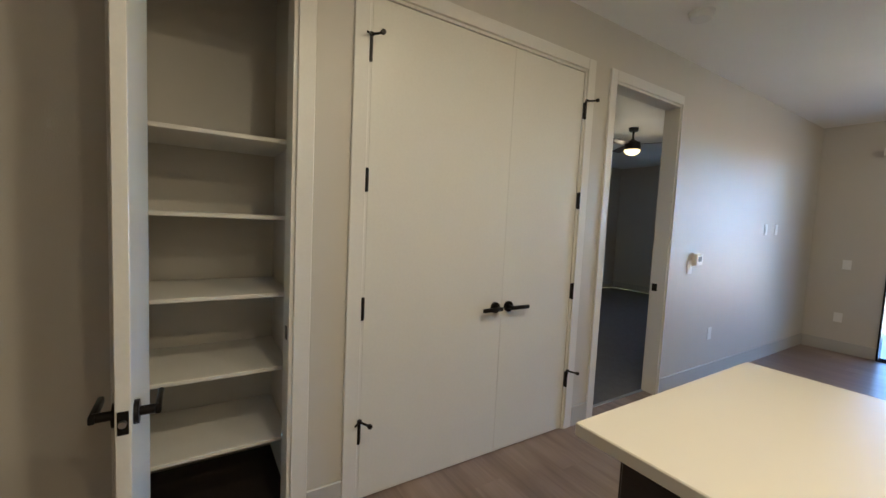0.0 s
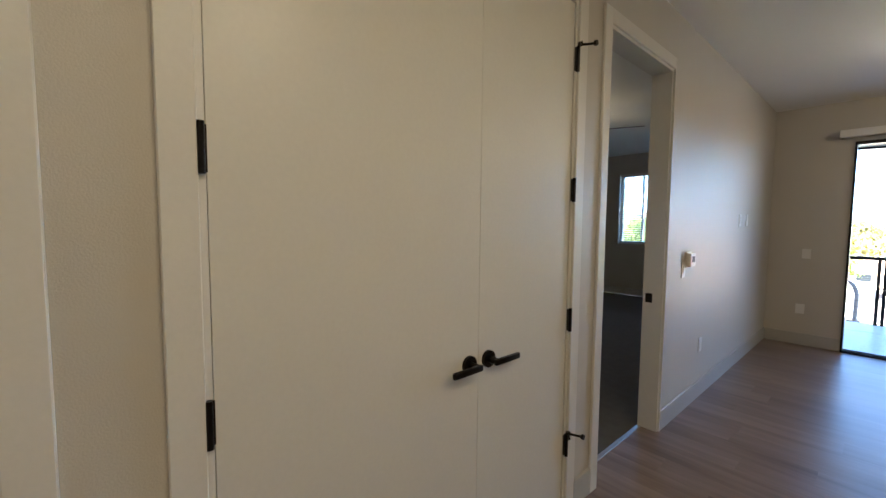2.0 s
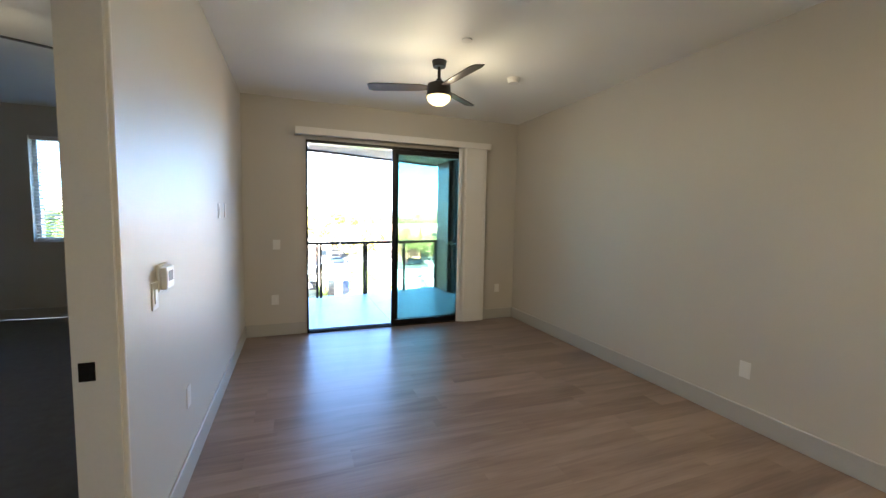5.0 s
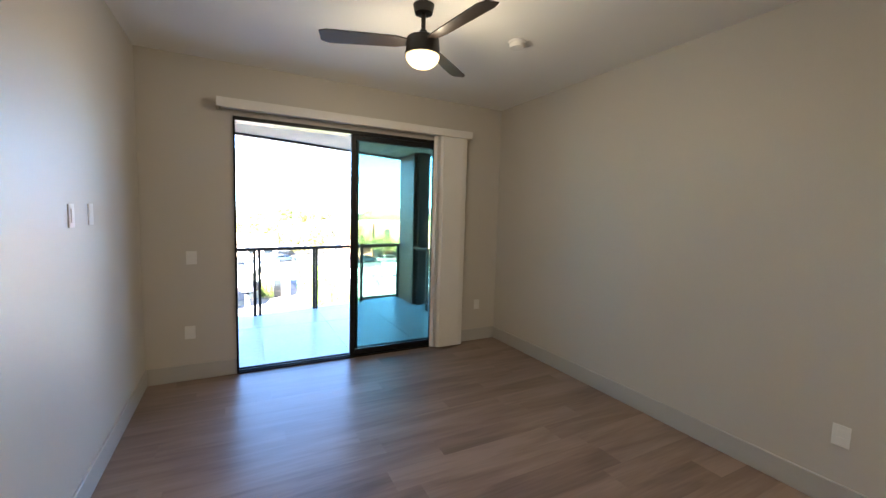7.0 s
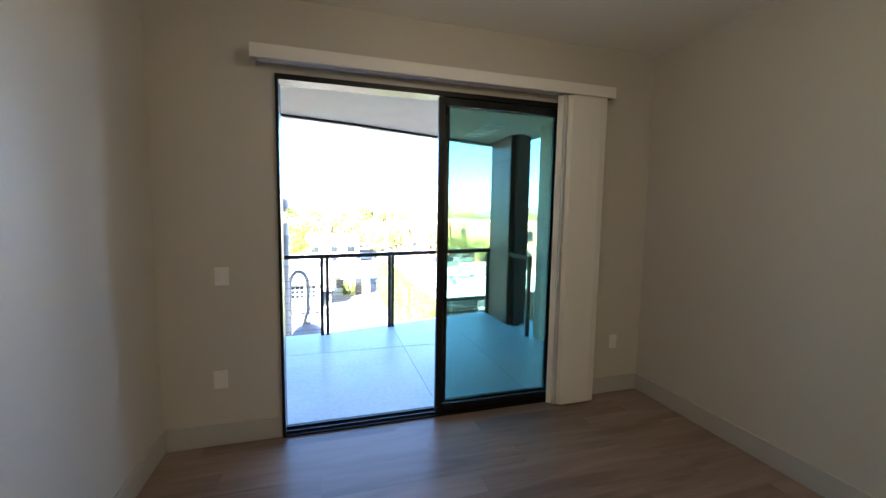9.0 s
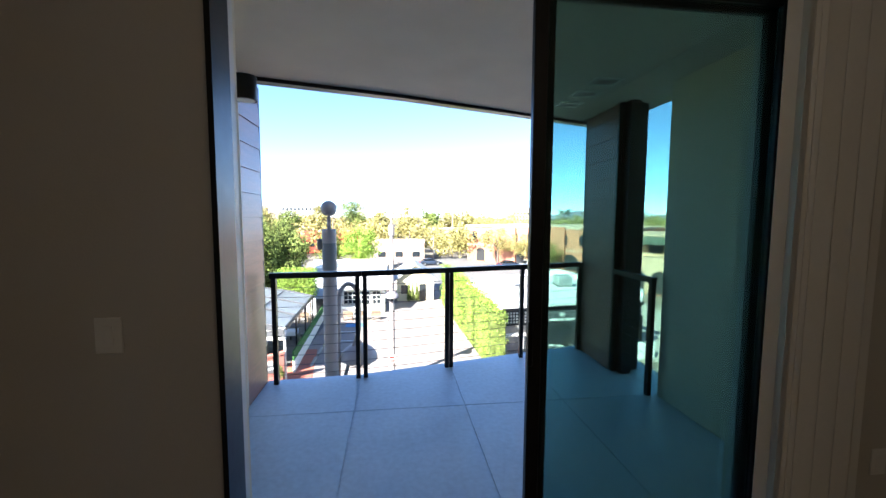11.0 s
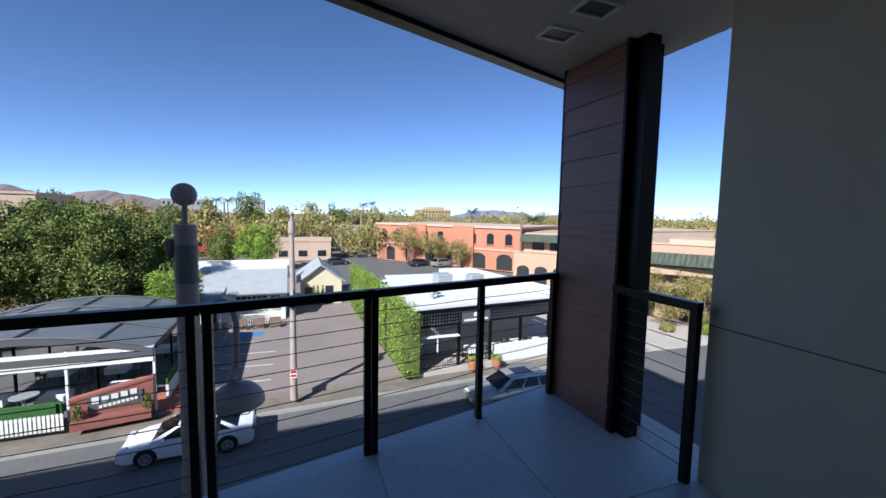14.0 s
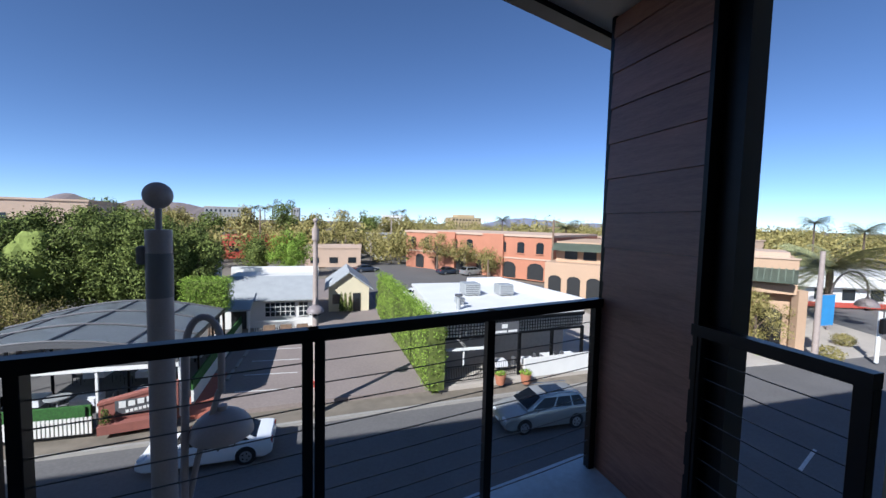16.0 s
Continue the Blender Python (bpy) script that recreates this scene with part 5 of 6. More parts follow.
NU, NY = 14, 3
bm = B()
grid = [[bm.verts.new((mx(i / NU, 29 + 9.5 * j / NY), 29 + 9.5 * j / NY, -5.12 + 0.80 * math.sin(math.pi * i / NU))) for i in range(NU + 1)] for j in range(NY + 1)]
for j in range(NY):
    for i in range(NU):
        bm.faces.new((grid[j][i], grid[j][i + 1], grid[j + 1][i + 1], grid[j + 1][i]))
bmesh.ops.solidify(bm, geom=bm.faces[:], thickness=0.03)
part("canopy", bm, TENT, mq, "grey canvas roof", True)
for j in range(NY + 1):
    y = 29 + 9.5 * j / NY
    bm = B()
    tube(bm, [(mx(i / NU, y), y, -5.06 + 0.80 * math.sin(math.pi * i / NU)) for i in range(NU + 1)], 0.07, 6)
    part("rib", bm, SIGNG, mq)
    for u in (0, 0.36, 0.68, 1):
        bm = B()
        bx(bm, mx(u, y) - 0.05, y - 0.05, G, mx(u, y) + 0.05, y + 0.05, -5.0)
        part("post", bm, LETTER if j == 0 else BLACKM, mq)
for i in (3, 7, 11):
    bm = B()
    tube(bm, [(mx(i / NU, y), y, -5.09 + 0.80 * math.sin(math.pi * i / NU)) for y in (29, 38.5)], 0.05, 6)
    part("seam", bm, SIGNG, mq)
q = [(mx(k / NU, 29), -5.10 + 0.80 * math.sin(math.pi * k / NU)) for k in range(NU + 1)]
q += [(u, v - 0.24) for u, v in q[::-1]]
bm = extrude_profile(B(), q, "y", 28.86, 28.96)
part("gable_band", bm, SIGNG, mq, "dark arched gable band")
bm = B()
tube(bm, [(mx(0.5, 29), 29, -4.28), (mx(0.5, 38.5), 38.5, -4.28)], 0.06, 6)
part("ridge", bm, SIGNG, mq)
for z0, z1, m_ in ((-5.2, -5.02, LETTER), (-5.75, -5.55, LETTER), (-5.5, -5.25, SIGNG)):
    part("front_beam", bx(B(), mx(0, 29), 28.9, z0, mx(1, 29), 28.98, z1), m_, mq)
part("side_beam", prism(B(), [(mx(1, 29), 29), (mx(1, 29) + 0.1, 29), (mx(1, 38.5) + 0.1, 38.5), (mx(1, 38.5), 38.5)], -5.2, -5.0), BLACKM, mq)
for x, y in ((-7.2, 31.0), (-9.6, 30.6), (-12.0, 31.0), (-8.3, 34), (-11, 34.5), (-6.8, 37), (-14.3, 31), (-9.5, 38)):
    dining_table(x, y, G, 0.5)
ht = thing("heater_table", (-10.3, 29.7, G), "round grey high table on a post", "table")
part("tabletop", cyl(B(), (-10.3, 29.7, G + 1.15), 0.5, 0.05, "z", 24), ACM, ht)
part("post", cyl(B(), (-10.3, 29.7, G + 0.57), 0.05, 1.14, "z", 12), ACM, ht)

# picket fence, turf screen, brick sign
pfence = thing("picket_fence", (-9.8, 28.1, G), "white picket fence along the pavement", "fence")
part("fence_rail", bx(B(), -17, 28.13, G + 0.62, -8.2, 28.17, G + 0.70), WHITEW, pfence)
for k in range(58):
    x = -17 + k * 0.152
    part("picket", bx(B(), x, 28.08, G + 0.03, x + 0.10, 28.12, G + 0.78), WHITEW, pfence)
ts_ = thing("turf_screen", (-9.8, 28.3, G), "strip of green turf screen behind the fence", "screen")
part("panel", bx(B(), -17, 28.22, G + 0.1, -8.3, 28.34, G + 1.25, 0.02), GRASSM, ts_)
for x in (-16.5, -13.8, -11.1, -8.5):
    part("stake", bx(B(), x, 28.16, G, x + 0.05, 28.22, G + 1.2), BLACKM, ts_)
sd2 = thing("turf_screen", (-4.9, 36, G), "white and green screen beside the lot", "screen")
part("panel", prism(B(), [(-5.0, 30.2), (-4.9, 30.2), (-5.35, 44), (-5.45, 44)], G + 0.75, G + 1.35), GRASSM, sd2)
part("base_board", prism(B(), [(-5.0, 30.2), (-4.88, 30.2), (-5.33, 44), (-5.45, 44)], G, G + 0.75), WHITEW, sd2)
bs = thing("brick_sign", (-6.6, 28.3, G), "red brick garden sign wall with dark panel", "sign")
A_, B_ = Vector((-8.05, 28.25)), Vector((-5.1, 28.75))
dirn = (B_ - A_).normalized()
nr = Vector((dirn.y, -dirn.x))


def wallq(u0, u1, d0, d1):
    L_ = (B_ - A_).length
    q = [A_ + dirn * u0 * L_ + nr * d0, A_ + dirn * u1 * L_ + nr * d0, A_ + dirn * u1 * L_ + nr * d1, A_ + dirn * u0 * L_ + nr * d1]
    return [(v.x, v.y) for v in q]


def lower_end(bm, above):
    """Slopes a top edge down towards the wall's low end."""
    for v in bm.verts:
        if v.co.z > above:
            v.co.z -= 0.55 * (1 - (v.co.xy - A_).dot(dirn) / (B_ - A_).length)


bm = prism(B(), wallq(0, 1, -0.3, 0), G, -6.55)
lower_end(bm, -6.7)
part("wall", bm, SIGNBRICK, bs)
bm = prism(B(), wallq(-0.01, 1.01, -0.34, 0.04), -6.55, -6.42)
lower_end(bm, -6.9)
part("coping", bm, SIGNBRICK, bs)
part("planter_box", prism(B(), wallq(0.02, 0.98, 0.0, 0.5), G, -7.85), SIGNBRICK, bs)
pn = part("sign_panel", prism(B(), wallq(0.2, 0.86, 0.002, 0.05), -7.6, -6.95), SIGNG, bs, "dark sign panel with pale lettering shapes")
for k in range(5):
    z = -7.30 + 0.045 * k
    part("letter_bar", prism(B(), wallq(0.25 + k * 0.115, 0.335 + k * 0.115, 0.055, 0.08), z, z + 0.24 + (0.06 if k == 0 else 0)), LETTER, pn)
for k in range(9):
    z = -7.55 + 0.02 * k
    part("letter_bar", prism(B(), wallq(0.33 + k * 0.054, 0.37 + k * 0.054, 0.055, 0.08), z, z + 0.13), LETTER, pn)
for u in (0.1, 0.93):
    px, py = A_ + dirn * u * 3 + nr * 0.3
    sh = thing("shrub", (px, py, -7.85), "small clipped shrub in the sign planter", "shrub", "sign shrubs")
    leaves("foliage", [(px, py, -7.6), (px, py, -7.35)], [(0.22, 0.22, 0.26), (0.14, 0.14, 0.25)], 500, 0.04, LEAF, sh, seed=3)

# white bistro house
ho = thing("bistro_house", (-3.4, 45, G), "white single-storey house with a pale shingle roof", "house")
part("wall", bx(B(), -7.3, 45.2, G, 0.35, 52, -5.6), WHITEW, ho)
rf = B()
extrude_profile(rf, [(44.6, -5.65), (48.8, -4.1), (48.8, -4.2), (44.6, -5.78)], "x", -7.6, 0.5)
part("roof", rf, SHINGLE, ho, "pale grey shingle roof slope")
part("back_roof", bx(B(), -7.4, 48.8, -5.6, 0.4, 53, -4.15), WHITEW, ho)
part("parapet", bx(B(), -8.0, 52.6, -5.6, 0.6, 53.2, -3.65), WHITEW, ho)
rf = B()
extrude_profile(rf, [(43.0, -6.1), (45.6, -5.15), (45.6, -5.3), (43.0, -6.25)], "x", -7.4, -4.5)
part("porch_roof", rf, SHINGLE, ho)
for x in (-7.2, -4.7):
    part("porch_post", bx(B(), x, 43.1, G, x + 0.15, 43.25, -6.1), WHITEW, ho)
wn_ = part("doorway", bx(B(), -6.4, 45.12, G, -5.2, 45.21, -6.1), DARKIN, ho, "dark open doorway")
for x0, x1 in ((-3.7, -1.2), (-0.9, -0.1)):
    w = part("window", bx(B(), x0, 45.12, -7.3, x1, 45.195, -6.0), DARKW, ho)
    k = x0
    while k < x1 - 0.05:
        part("muntin", bx(B(), k, 45.09, -7.3, k + 0.05, 45.12, -6.0), WHITEW, w)
        k += 0.42
    for z in (-7.3, -6.87, -6.44, -6.03):
        part("muntin", bx(B(), x0, 45.085, z, x1, 45.118, z + 0.05), WHITEW, w)
bm = B()
for k in range(22):
    x = -4.3 + k * 0.17
    bx(bm, x, 43.5, G, x + 0.05, 43.55, G + 0.95)
bx(bm, -4.3, 43.49, G + 0.9, -0.6, 43.56, G + 1.0)
part("porch_railing", bm, WHITEW, ho, "white picket porch railing")
for x in (-7.0, -3.0, -1.7, -0.4):
    b_ = thing("patio_bench", (x, 42.4, G), "low wooden bench before the white house", "bench", "benches")
    part("seat", bx(B(), x - 0.45, 42.2, G + 0.4, x + 0.45, 42.65, G + 0.46, 0.01), WOODPOLE, b_)
    part("backrest", bx(B(), x - 0.45, 42.62, G + 0.46, x + 0.45, 42.67, G + 0.85, 0.01), WOODPOLE, b_)
    for s in (-0.4, 0.36):
        part("leg", bx(B(), x + s, 42.22, G, x + s + 0.05, 42.62, G + 0.4), WOODPOLE, b_)

# cream cottage with a gable
co = thing("cottage", (3.8, 51, G), "cream gabled cottage behind the lot", "house")
part("wall", bx(B(), 1.7, 50.5, G, 5.9, 58, -5.7), CREAM, co)
bm = B()
extrude_profile(bm, [(1.7, -5.7), (3.8, -4.2), (5.9, -5.7)], "y", 50.5, 58)
part("gable", bm, CREAM, co)
for a, b in (((1.3, -5.95), (3.8, -4.1)), ((6.3, -5.95), (3.8, -4.1))):
    bm = B()
    extrude_profile(bm, [a, b, (b[0], b[1] + 0.14), (a[0], a[1] + 0.14)], "y", 50.1, 58.2)
    part("roof", bm, SHINGLE, co, "pale shingle roof slope")
part("door", bx(B(), 4.2, 50.44, G, 5.0, 50.5, -6.3), DARKW, co)
part("window", bx(B(), 2.1, 50.44, -7.4, 3.0, 50.5, -6.4), DARKW, co)


def arch_window(parent, o, d, n, u, z0, w, h, name="window", mat_=None):
    """A window with a segmental head on a turned facade: o origin, d along, n outward."""
    pts = [(-w / 2, 0), (w / 2, 0), (w / 2, h - w * 0.25), (w * 0.3, h - w * 0.06), (0, h), (-w * 0.3, h - w * 0.06), (-w / 2, h - w * 0.25)]
    bm = B()
    lo = [bm.verts.new((o.x + d.x * (u + a) + n.x * 0.02, o.y + d.y * (u + a) + n.y * 0.02, z0 + b)) for a, b in pts]
    hi = [bm.verts.new((o.x + d.x * (u + a) + n.x * 0.10, o.y + d.y * (u + a) + n.y * 0.10, z0 + b)) for a, b in pts]
    bm.faces.new(lo)
    bm.faces.new(hi[::-1])
    for i in range(7):
        bm.faces.new((lo[i], lo[(i + 1) % 7], hi[(i + 1) % 7], hi[i]))
    w_ = part(name, bm, mat_ or DARKW, parent)
    q = [o + d * (u - w / 2 - 0.15), o + d * (u + w / 2 + 0.15)]
    bm = B()
    prism(bm, [(v.x + n.x * k, v.y + n.y * k) for v, k in ((q[0], 0.0), (q[1], 0.0), (q[1], 0.2), (q[0], 0.2))], z0 - 0.15, z0)
    part("sill", bm, BRICK, w_)


# orange brick office
bo = thing("brick_office", (28, 80, G), "orange brick two-storey office with arched windows", "building")
o1, o2 = Vector((17.9, 92.9, 0)), Vector((37.9, 66.4, 0))
dd = (o2 - o1).normalized()
nn = Vector((dd.y, -dd.x, 0))
Lb = (o2 - o1).length
back = -nn * 26
q = [o1, o2, o2 + back, o1 + back]
bm = B()
prism(bm, [(v.x, v.y) for v in q], G, -0.7)
part("wall", bm, BRICK, bo)
bm = B()
prism(bm, [(v.x, v.y) for v in (o1 + nn * 0.25 - dd * 0.25, o2 + nn * 0.25 + dd * 0.25, o2 + back, o1 + back)], -0.7, -0.3)
part("cornice", bm, PINKB, bo, "pale cornice")
for k in range(9):
    u = Lb * (k + 0.6) / 9.2
    arch_window(bo, o1, dd, nn, u, -3.6, 1.35, 2.0)
for k in range(6):
    u = Lb * (k + 0.75) / 6.3
    arch_window(bo, o1, dd, nn, u, G + 0.1, 3.0 if k > 2 else 2.2, 2.9, "arch", DARKIN)
for u in (Lb * 0.335, Lb * 0.66):
    a = o1 + dd * (u - 2.2)
    b = o1 + dd * (u + 2.2)
    bm = B()
    prism(bm, [(v.x, v.y) for v in (a + nn * 0.5, b + nn * 0.5, b, a)], G, -0.35)
    part("bay", bm, BRICK, bo)
part("band", prism(B(), [(v.x, v.y) for v in (o1 + nn * 0.12, o2 + nn * 0.12, o2, o1)], -4.7, -4.45), PINKB, bo)
# left end of the office
dl_ = (back).normalized()
for k in range(3):
    arch_window(bo, o1, dl_, -dd, 4 + k * 6.0, -3.6, 1.35, 2.0)


def block(name, quad, top, material, label, windows=0, wz=(-3.5, -2.2), base=G, cat="building", sides=(0,)):
    t = thing(name, (quad[0][0], quad[0][1], base), label, cat, "far buildings")
    part("wall", prism(B(), quad, base, top), material, t)
    c = Vector((sum(p[0] for p in quad) / 4, sum(p[1] for p in quad) / 4, 0))
    ins = [(p[0] + (p[0] - c.x) * 0.02, p[1] + (p[1] - c.y) * 0.02) for p in quad]
    part("roof", prism(B(), ins, top, top + 0.3), material if cat != "tower" else TOWERM, t)
    for s_ in sides:
        a, b = Vector((*quad[s_], 0)), Vector((*quad[(s_ + 1) % 4], 0))
        d_ = (b - a).normalized()
        n_ = Vector((d_.y, -d_.x, 0))
        if n_.dot(c - a) > 0:
            n_ = -n_
        L_ = (b - a).length
        for k in range(windows):
            u0, u1 = L_ * (k + 0.3) / windows, L_ * (k + 0.75) / windows
            p0, p1 = a + d_ * u0, a + d_ * u1
            bm = B()
            prism(bm, [(v.x, v.y) for v in (p0 + n_ * 0.06, p1 + n_ * 0.06, p1 - n_ * 0.02, p0 - n_ * 0.02)], *wz)
            part("window", bm, DARKW, t)
    return t


block("peach_building", [(-3.2, 92), (8, 92), (9, 104), (-3.2, 104)], -4.4, PINKB, "pale peach single-storey building with a flat roof", 3, (-7.4, -6.2))
block("red_building", [(-23, 112), (-8, 112), (-8, 124), (-23, 124)], -3.0, REDB, "low red painted building", 3, (-6.6, -5.2))
block("beige_building", [(-47, 74), (-32, 77), (-34, 92), (-49, 90)], 3.3, PINKB, "beige office with dark windows beyond the trees", 4, (0.0, 1.5))
block("grey_building", [(14, 130), (40, 134), (40, 150), (14, 150)], -2.8, GREYB, "long low grey building", 5, (-6.5, -4.5))
block("white_building", [(-22, 62), (-13, 62), (-13, 70), (-22, 70)], -3.2, WHITEW, "small white building behind trees", 2, (-6.5, -5.2))
tw = block("hotel_tower", [(98, 318), (125, 322), (123, 340), (98, 338)], 6.0, TOWERM, "ochre hotel block on the skyline", 9, (3.6, 4.9), cat="tower")
bm = B()
bx(bm, 104, 322, 6.3, 119, 336, 8.6)
part("upper_floor", bm, TOWERM, tw)
for z in (1.0, -1.6):
    for k in range(9):
        u = 98.5 + k * 2.7
        part("window", bx(B(), u, 317.9 + (u - 97) * 0.154, z, u + 1.4, 318.3 + (u - 97) * 0.154, z + 1.4), DARKW, tw)
block("office_tower", [(-36, 420), (-28, 420), (-28, 436), (-36, 436)], 13, GREYB, "slim grey office block on the skyline", 3, (9, 11), cat="tower")
block("far_flats", [(-96, 366), (-64, 370), (-64, 384), (-96, 382)], 10.3, GREYB, "long grey flats on the skyline", 10, (6.5, 8.5), cat="tower")
block("white_block", [(55, 420), (75, 420), (75, 436), (55, 436)], 8.2, WHITEW, "white block on the skyline", 6, (4.5, 6), cat="tower")

# arcaded tan building
ab = thing("arcade_building", (36, 55, G), "tan stucco arcade with a green metal awning roof", "building")
part("wall", prism(B(), [(30.2, 55.5), (39.0, 46.0), (56, 58), (46, 70)], G, -3.6), TANB, ab)
part("upper_wall", prism(B(), [(32.5, 56.5), (40.0, 48.6), (55, 60), (46, 69)], -3.6, -0.8), TANB, ab)
a, b = Vector((30.2, 55.5, 0)), Vector((39.0, 46.0, 0))
d_ = (b - a).normalized()
n_ = Vector((d_.y, -d_.x, 0))
for k in range(5):
    arch_window(ab, a, d_, n_, 1.4 + k * 2.5, G + 0.05, 1.7, 2.9, "arch", DARKIN)
for k in range(4):
    p0 = Vector((32.5, 56.5, 0)) + d_ * (1.2 + k * 2.5)
    part("window", prism(B(), [(v.x, v.y) for v in (p0 + n_ * 0.06, p0 + d_ * 1.7 + n_ * 0.06, p0 + d_ * 1.7, p0)], -3.2, -2.1), DARKW, ab)
p0, p1 = Vector((32.5, 56.5, 0)) - d_ * 0.3, Vector((40.0, 48.6, 0)) + d_ * 0.3
bm = B()
v = [bm.verts.new(x) for x in ((*(p0 + n_ * 1.6).xy, -2.0), (*(p1 + n_ * 1.6).xy, -2.0), (*p1.xy, -1.0), (*p0.xy, -1.0))]
bm.faces.new(v)
bmesh.ops.solidify(bm, geom=bm.faces[:], thickness=0.12)
part("awning_roof", bm, TILE, ab, "green standing seam awning")
# shops at the crossing
cb = thing("corner_building", (38, 34, G), "tan stucco corner building with a tiled canopy", "building")
ca, cc = Vector((33.5, 38.0, 0)), Vector((38.3, 30.2, 0))
cd_ = (cc - ca).normalized()
cn_ = Vector((cd_.y, -cd_.x, 0))
part("wall", prism(B(), [(33.5, 38.0), (38.3, 30.2), (49, 38), (44, 47)], G, -0.95), TANB, cb)
part("parapet", prism(B(), [(35.6, 35.3), (38.3, 30.9), (43, 34.5), (40.5, 38.5)], -0.95, -0.4), PINKB, cb)
part("coping", prism(B(), [(v.x, v.y) for v in (ca + cn_ * 0.1, cc + cn_ * 0.1 + cd_ * 0.1, cc - cn_ * 0.3 + cd_ * 0.1, ca - cn_ * 0.3)], -0.94, -0.82), PINKB, cb)
bm = B()
v = [bm.verts.new((p.x, p.y, z)) for p, z in ((ca + cn_ * 2.0, -2.75), (cc + cn_ * 2.0, -2.75), (cc, -1.75), (ca, -1.75))]
bm.faces.new(v)
bmesh.ops.solidify(bm, geom=bm.faces[:], thickness=0.12)
cr = part("canopy_roof", bm, TILE, cb, "weathered green canopy roof")
k = 0.3
while k < 9.1:
    p = ca + cd_ * k
    part("seam", tube(B(), [(*(p + cn_ * 2.0).xy, -2.68), (*p.xy, -1.68)], 0.04, 6), TILE, cr)
    k += 0.45
for k in range(3):
    arch_window(cb, ca, cd_, cn_, 1.6 + k * 2.9, G + 0.05, 1.9, 3.2, "arch", DARKIN)
part("pillar", prism(B(), [(37.4, 29.5), (38.1, 29.3), (38.4, 30.0), (37.7, 30.2)], G, -3.3), TANB, cb)
part("lintel", prism(B(), [(v.x, v.y) for v in (ca + cn_ * 1.7, cc + cn_ * 0.9, cc + cn_ * 0.5, ca + cn_ * 1.3)], -3.7, -3.0), TANB, cb)
ws = block("white_shops", [(58, 44.5), (76, 37), (82, 48), (64, 56)], -4.5, WHITEW, "long white shop row with dark fronts", 6, (-7.3, -5.9))
p0, p1 = Vector((58, 44.5, 0)), Vector((76, 37, 0))
d_ = (p1 - p0).normalized()
n_ = Vector((d_.y, -d_.x, 0))
part("base_course", prism(B(), [(v.x, v.y) for v in (p0 + n_ * 0.15, p1 + n_ * 0.15, p1, p0)], G, -7.6), REDB, ws, "dark red base course")
part("fascia", prism(B(), [(v.x, v.y) for v in (p0 + n_ * 0.9, p1 + n_ * 0.9, p1, p0)], -5.6, -4.6), WHITEW, ws)
block("peach_shops", [(60, 70), (100, 76), (100, 90), (60, 88)], -1.2, PINKB, "peach stucco shop row", 6, (-5.6, -3.6))

# ---------- planting ----------
hd = thing("hedge", (7.0, 38, G), "tall clipped bright green hedge beside the lot", "hedge")
rng = np.random.default_rng(5)
cs, rs = [], []
for k in range(60):
    t = k / 59
    for zz in np.linspace(0.45, 3.7, 6):
        cs.append((7.8 - 0.7 * t + 0.12 * rng.normal(), 29.2 + 19.5 * t, G + zz + 0.15 * rng.normal() + 0.35 * t))
        rs.append((0.62, 0.45, 0.5))
leaves("foliage", cs, rs, 52000, 0.055, LEAF2, hd, seed=8, shell=0.75)
# darker leaf colour on the core stands for shade inside the hedge
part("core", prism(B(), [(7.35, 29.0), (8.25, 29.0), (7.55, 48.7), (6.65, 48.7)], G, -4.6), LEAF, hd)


def tree(x, y, z0, top, rx, ry, rz, n, rc, count, size, leaf, label, seed, name="tree", trunk=0.25, dense=False):
    t = thing(name, (x, y, z0), label, "tree", "trees")
    cz = top - rz
    bm = B()
    rg = random.Random(seed)
    tube(bm, [(x, y, z0), (x + 0.1 * rz * 0.2, y, z0 + (cz - z0) * 0.5), (x, y, cz)], trunk, 8, trunk * 0.5)
    for k in range(7):
        a = rg.random() * 6.28
        s = z0 + (cz - z0) * (0.45 + 0.5 * rg.random())
        e_ = (x + rx * 0.65 * math.cos(a), y + ry * 0.65 * math.sin(a), cz + rz * (rg.random() - 0.3) * 0.8)
        m_ = (x + rx * 0.3 * math.cos(a), y + ry * 0.3 * math.sin(a), (s + e_[2]) / 2 + 0.1)
        tube(bm, [(x, y, s), m_, e_], trunk * 0.45, 6, trunk * 0.12)
    part("trunk", bm, BARK, t, smooth=True)
    c_, r_ = clumps(x, y, cz, rx, ry, rz, n, rc, seed)
    if dense:
        bm = B()
        ball(bm, (x, y, cz), 1.0, rx * 0.45, ry * 0.45, rz * 0.6, 22, 16)
        for v in bm.verts:
            k = 1 + 0.28 * noise.noise(v.co * 0.9 + Vector((seed, 0, 0)))
            v.co = Vector((x, y, cz)) + (v.co - Vector((x, y, cz))) * k
        part("crown_core", bm, leaf, t)
    leaves("crown", c_, r_, count, size, leaf, t, seed, 0.45)
    return t


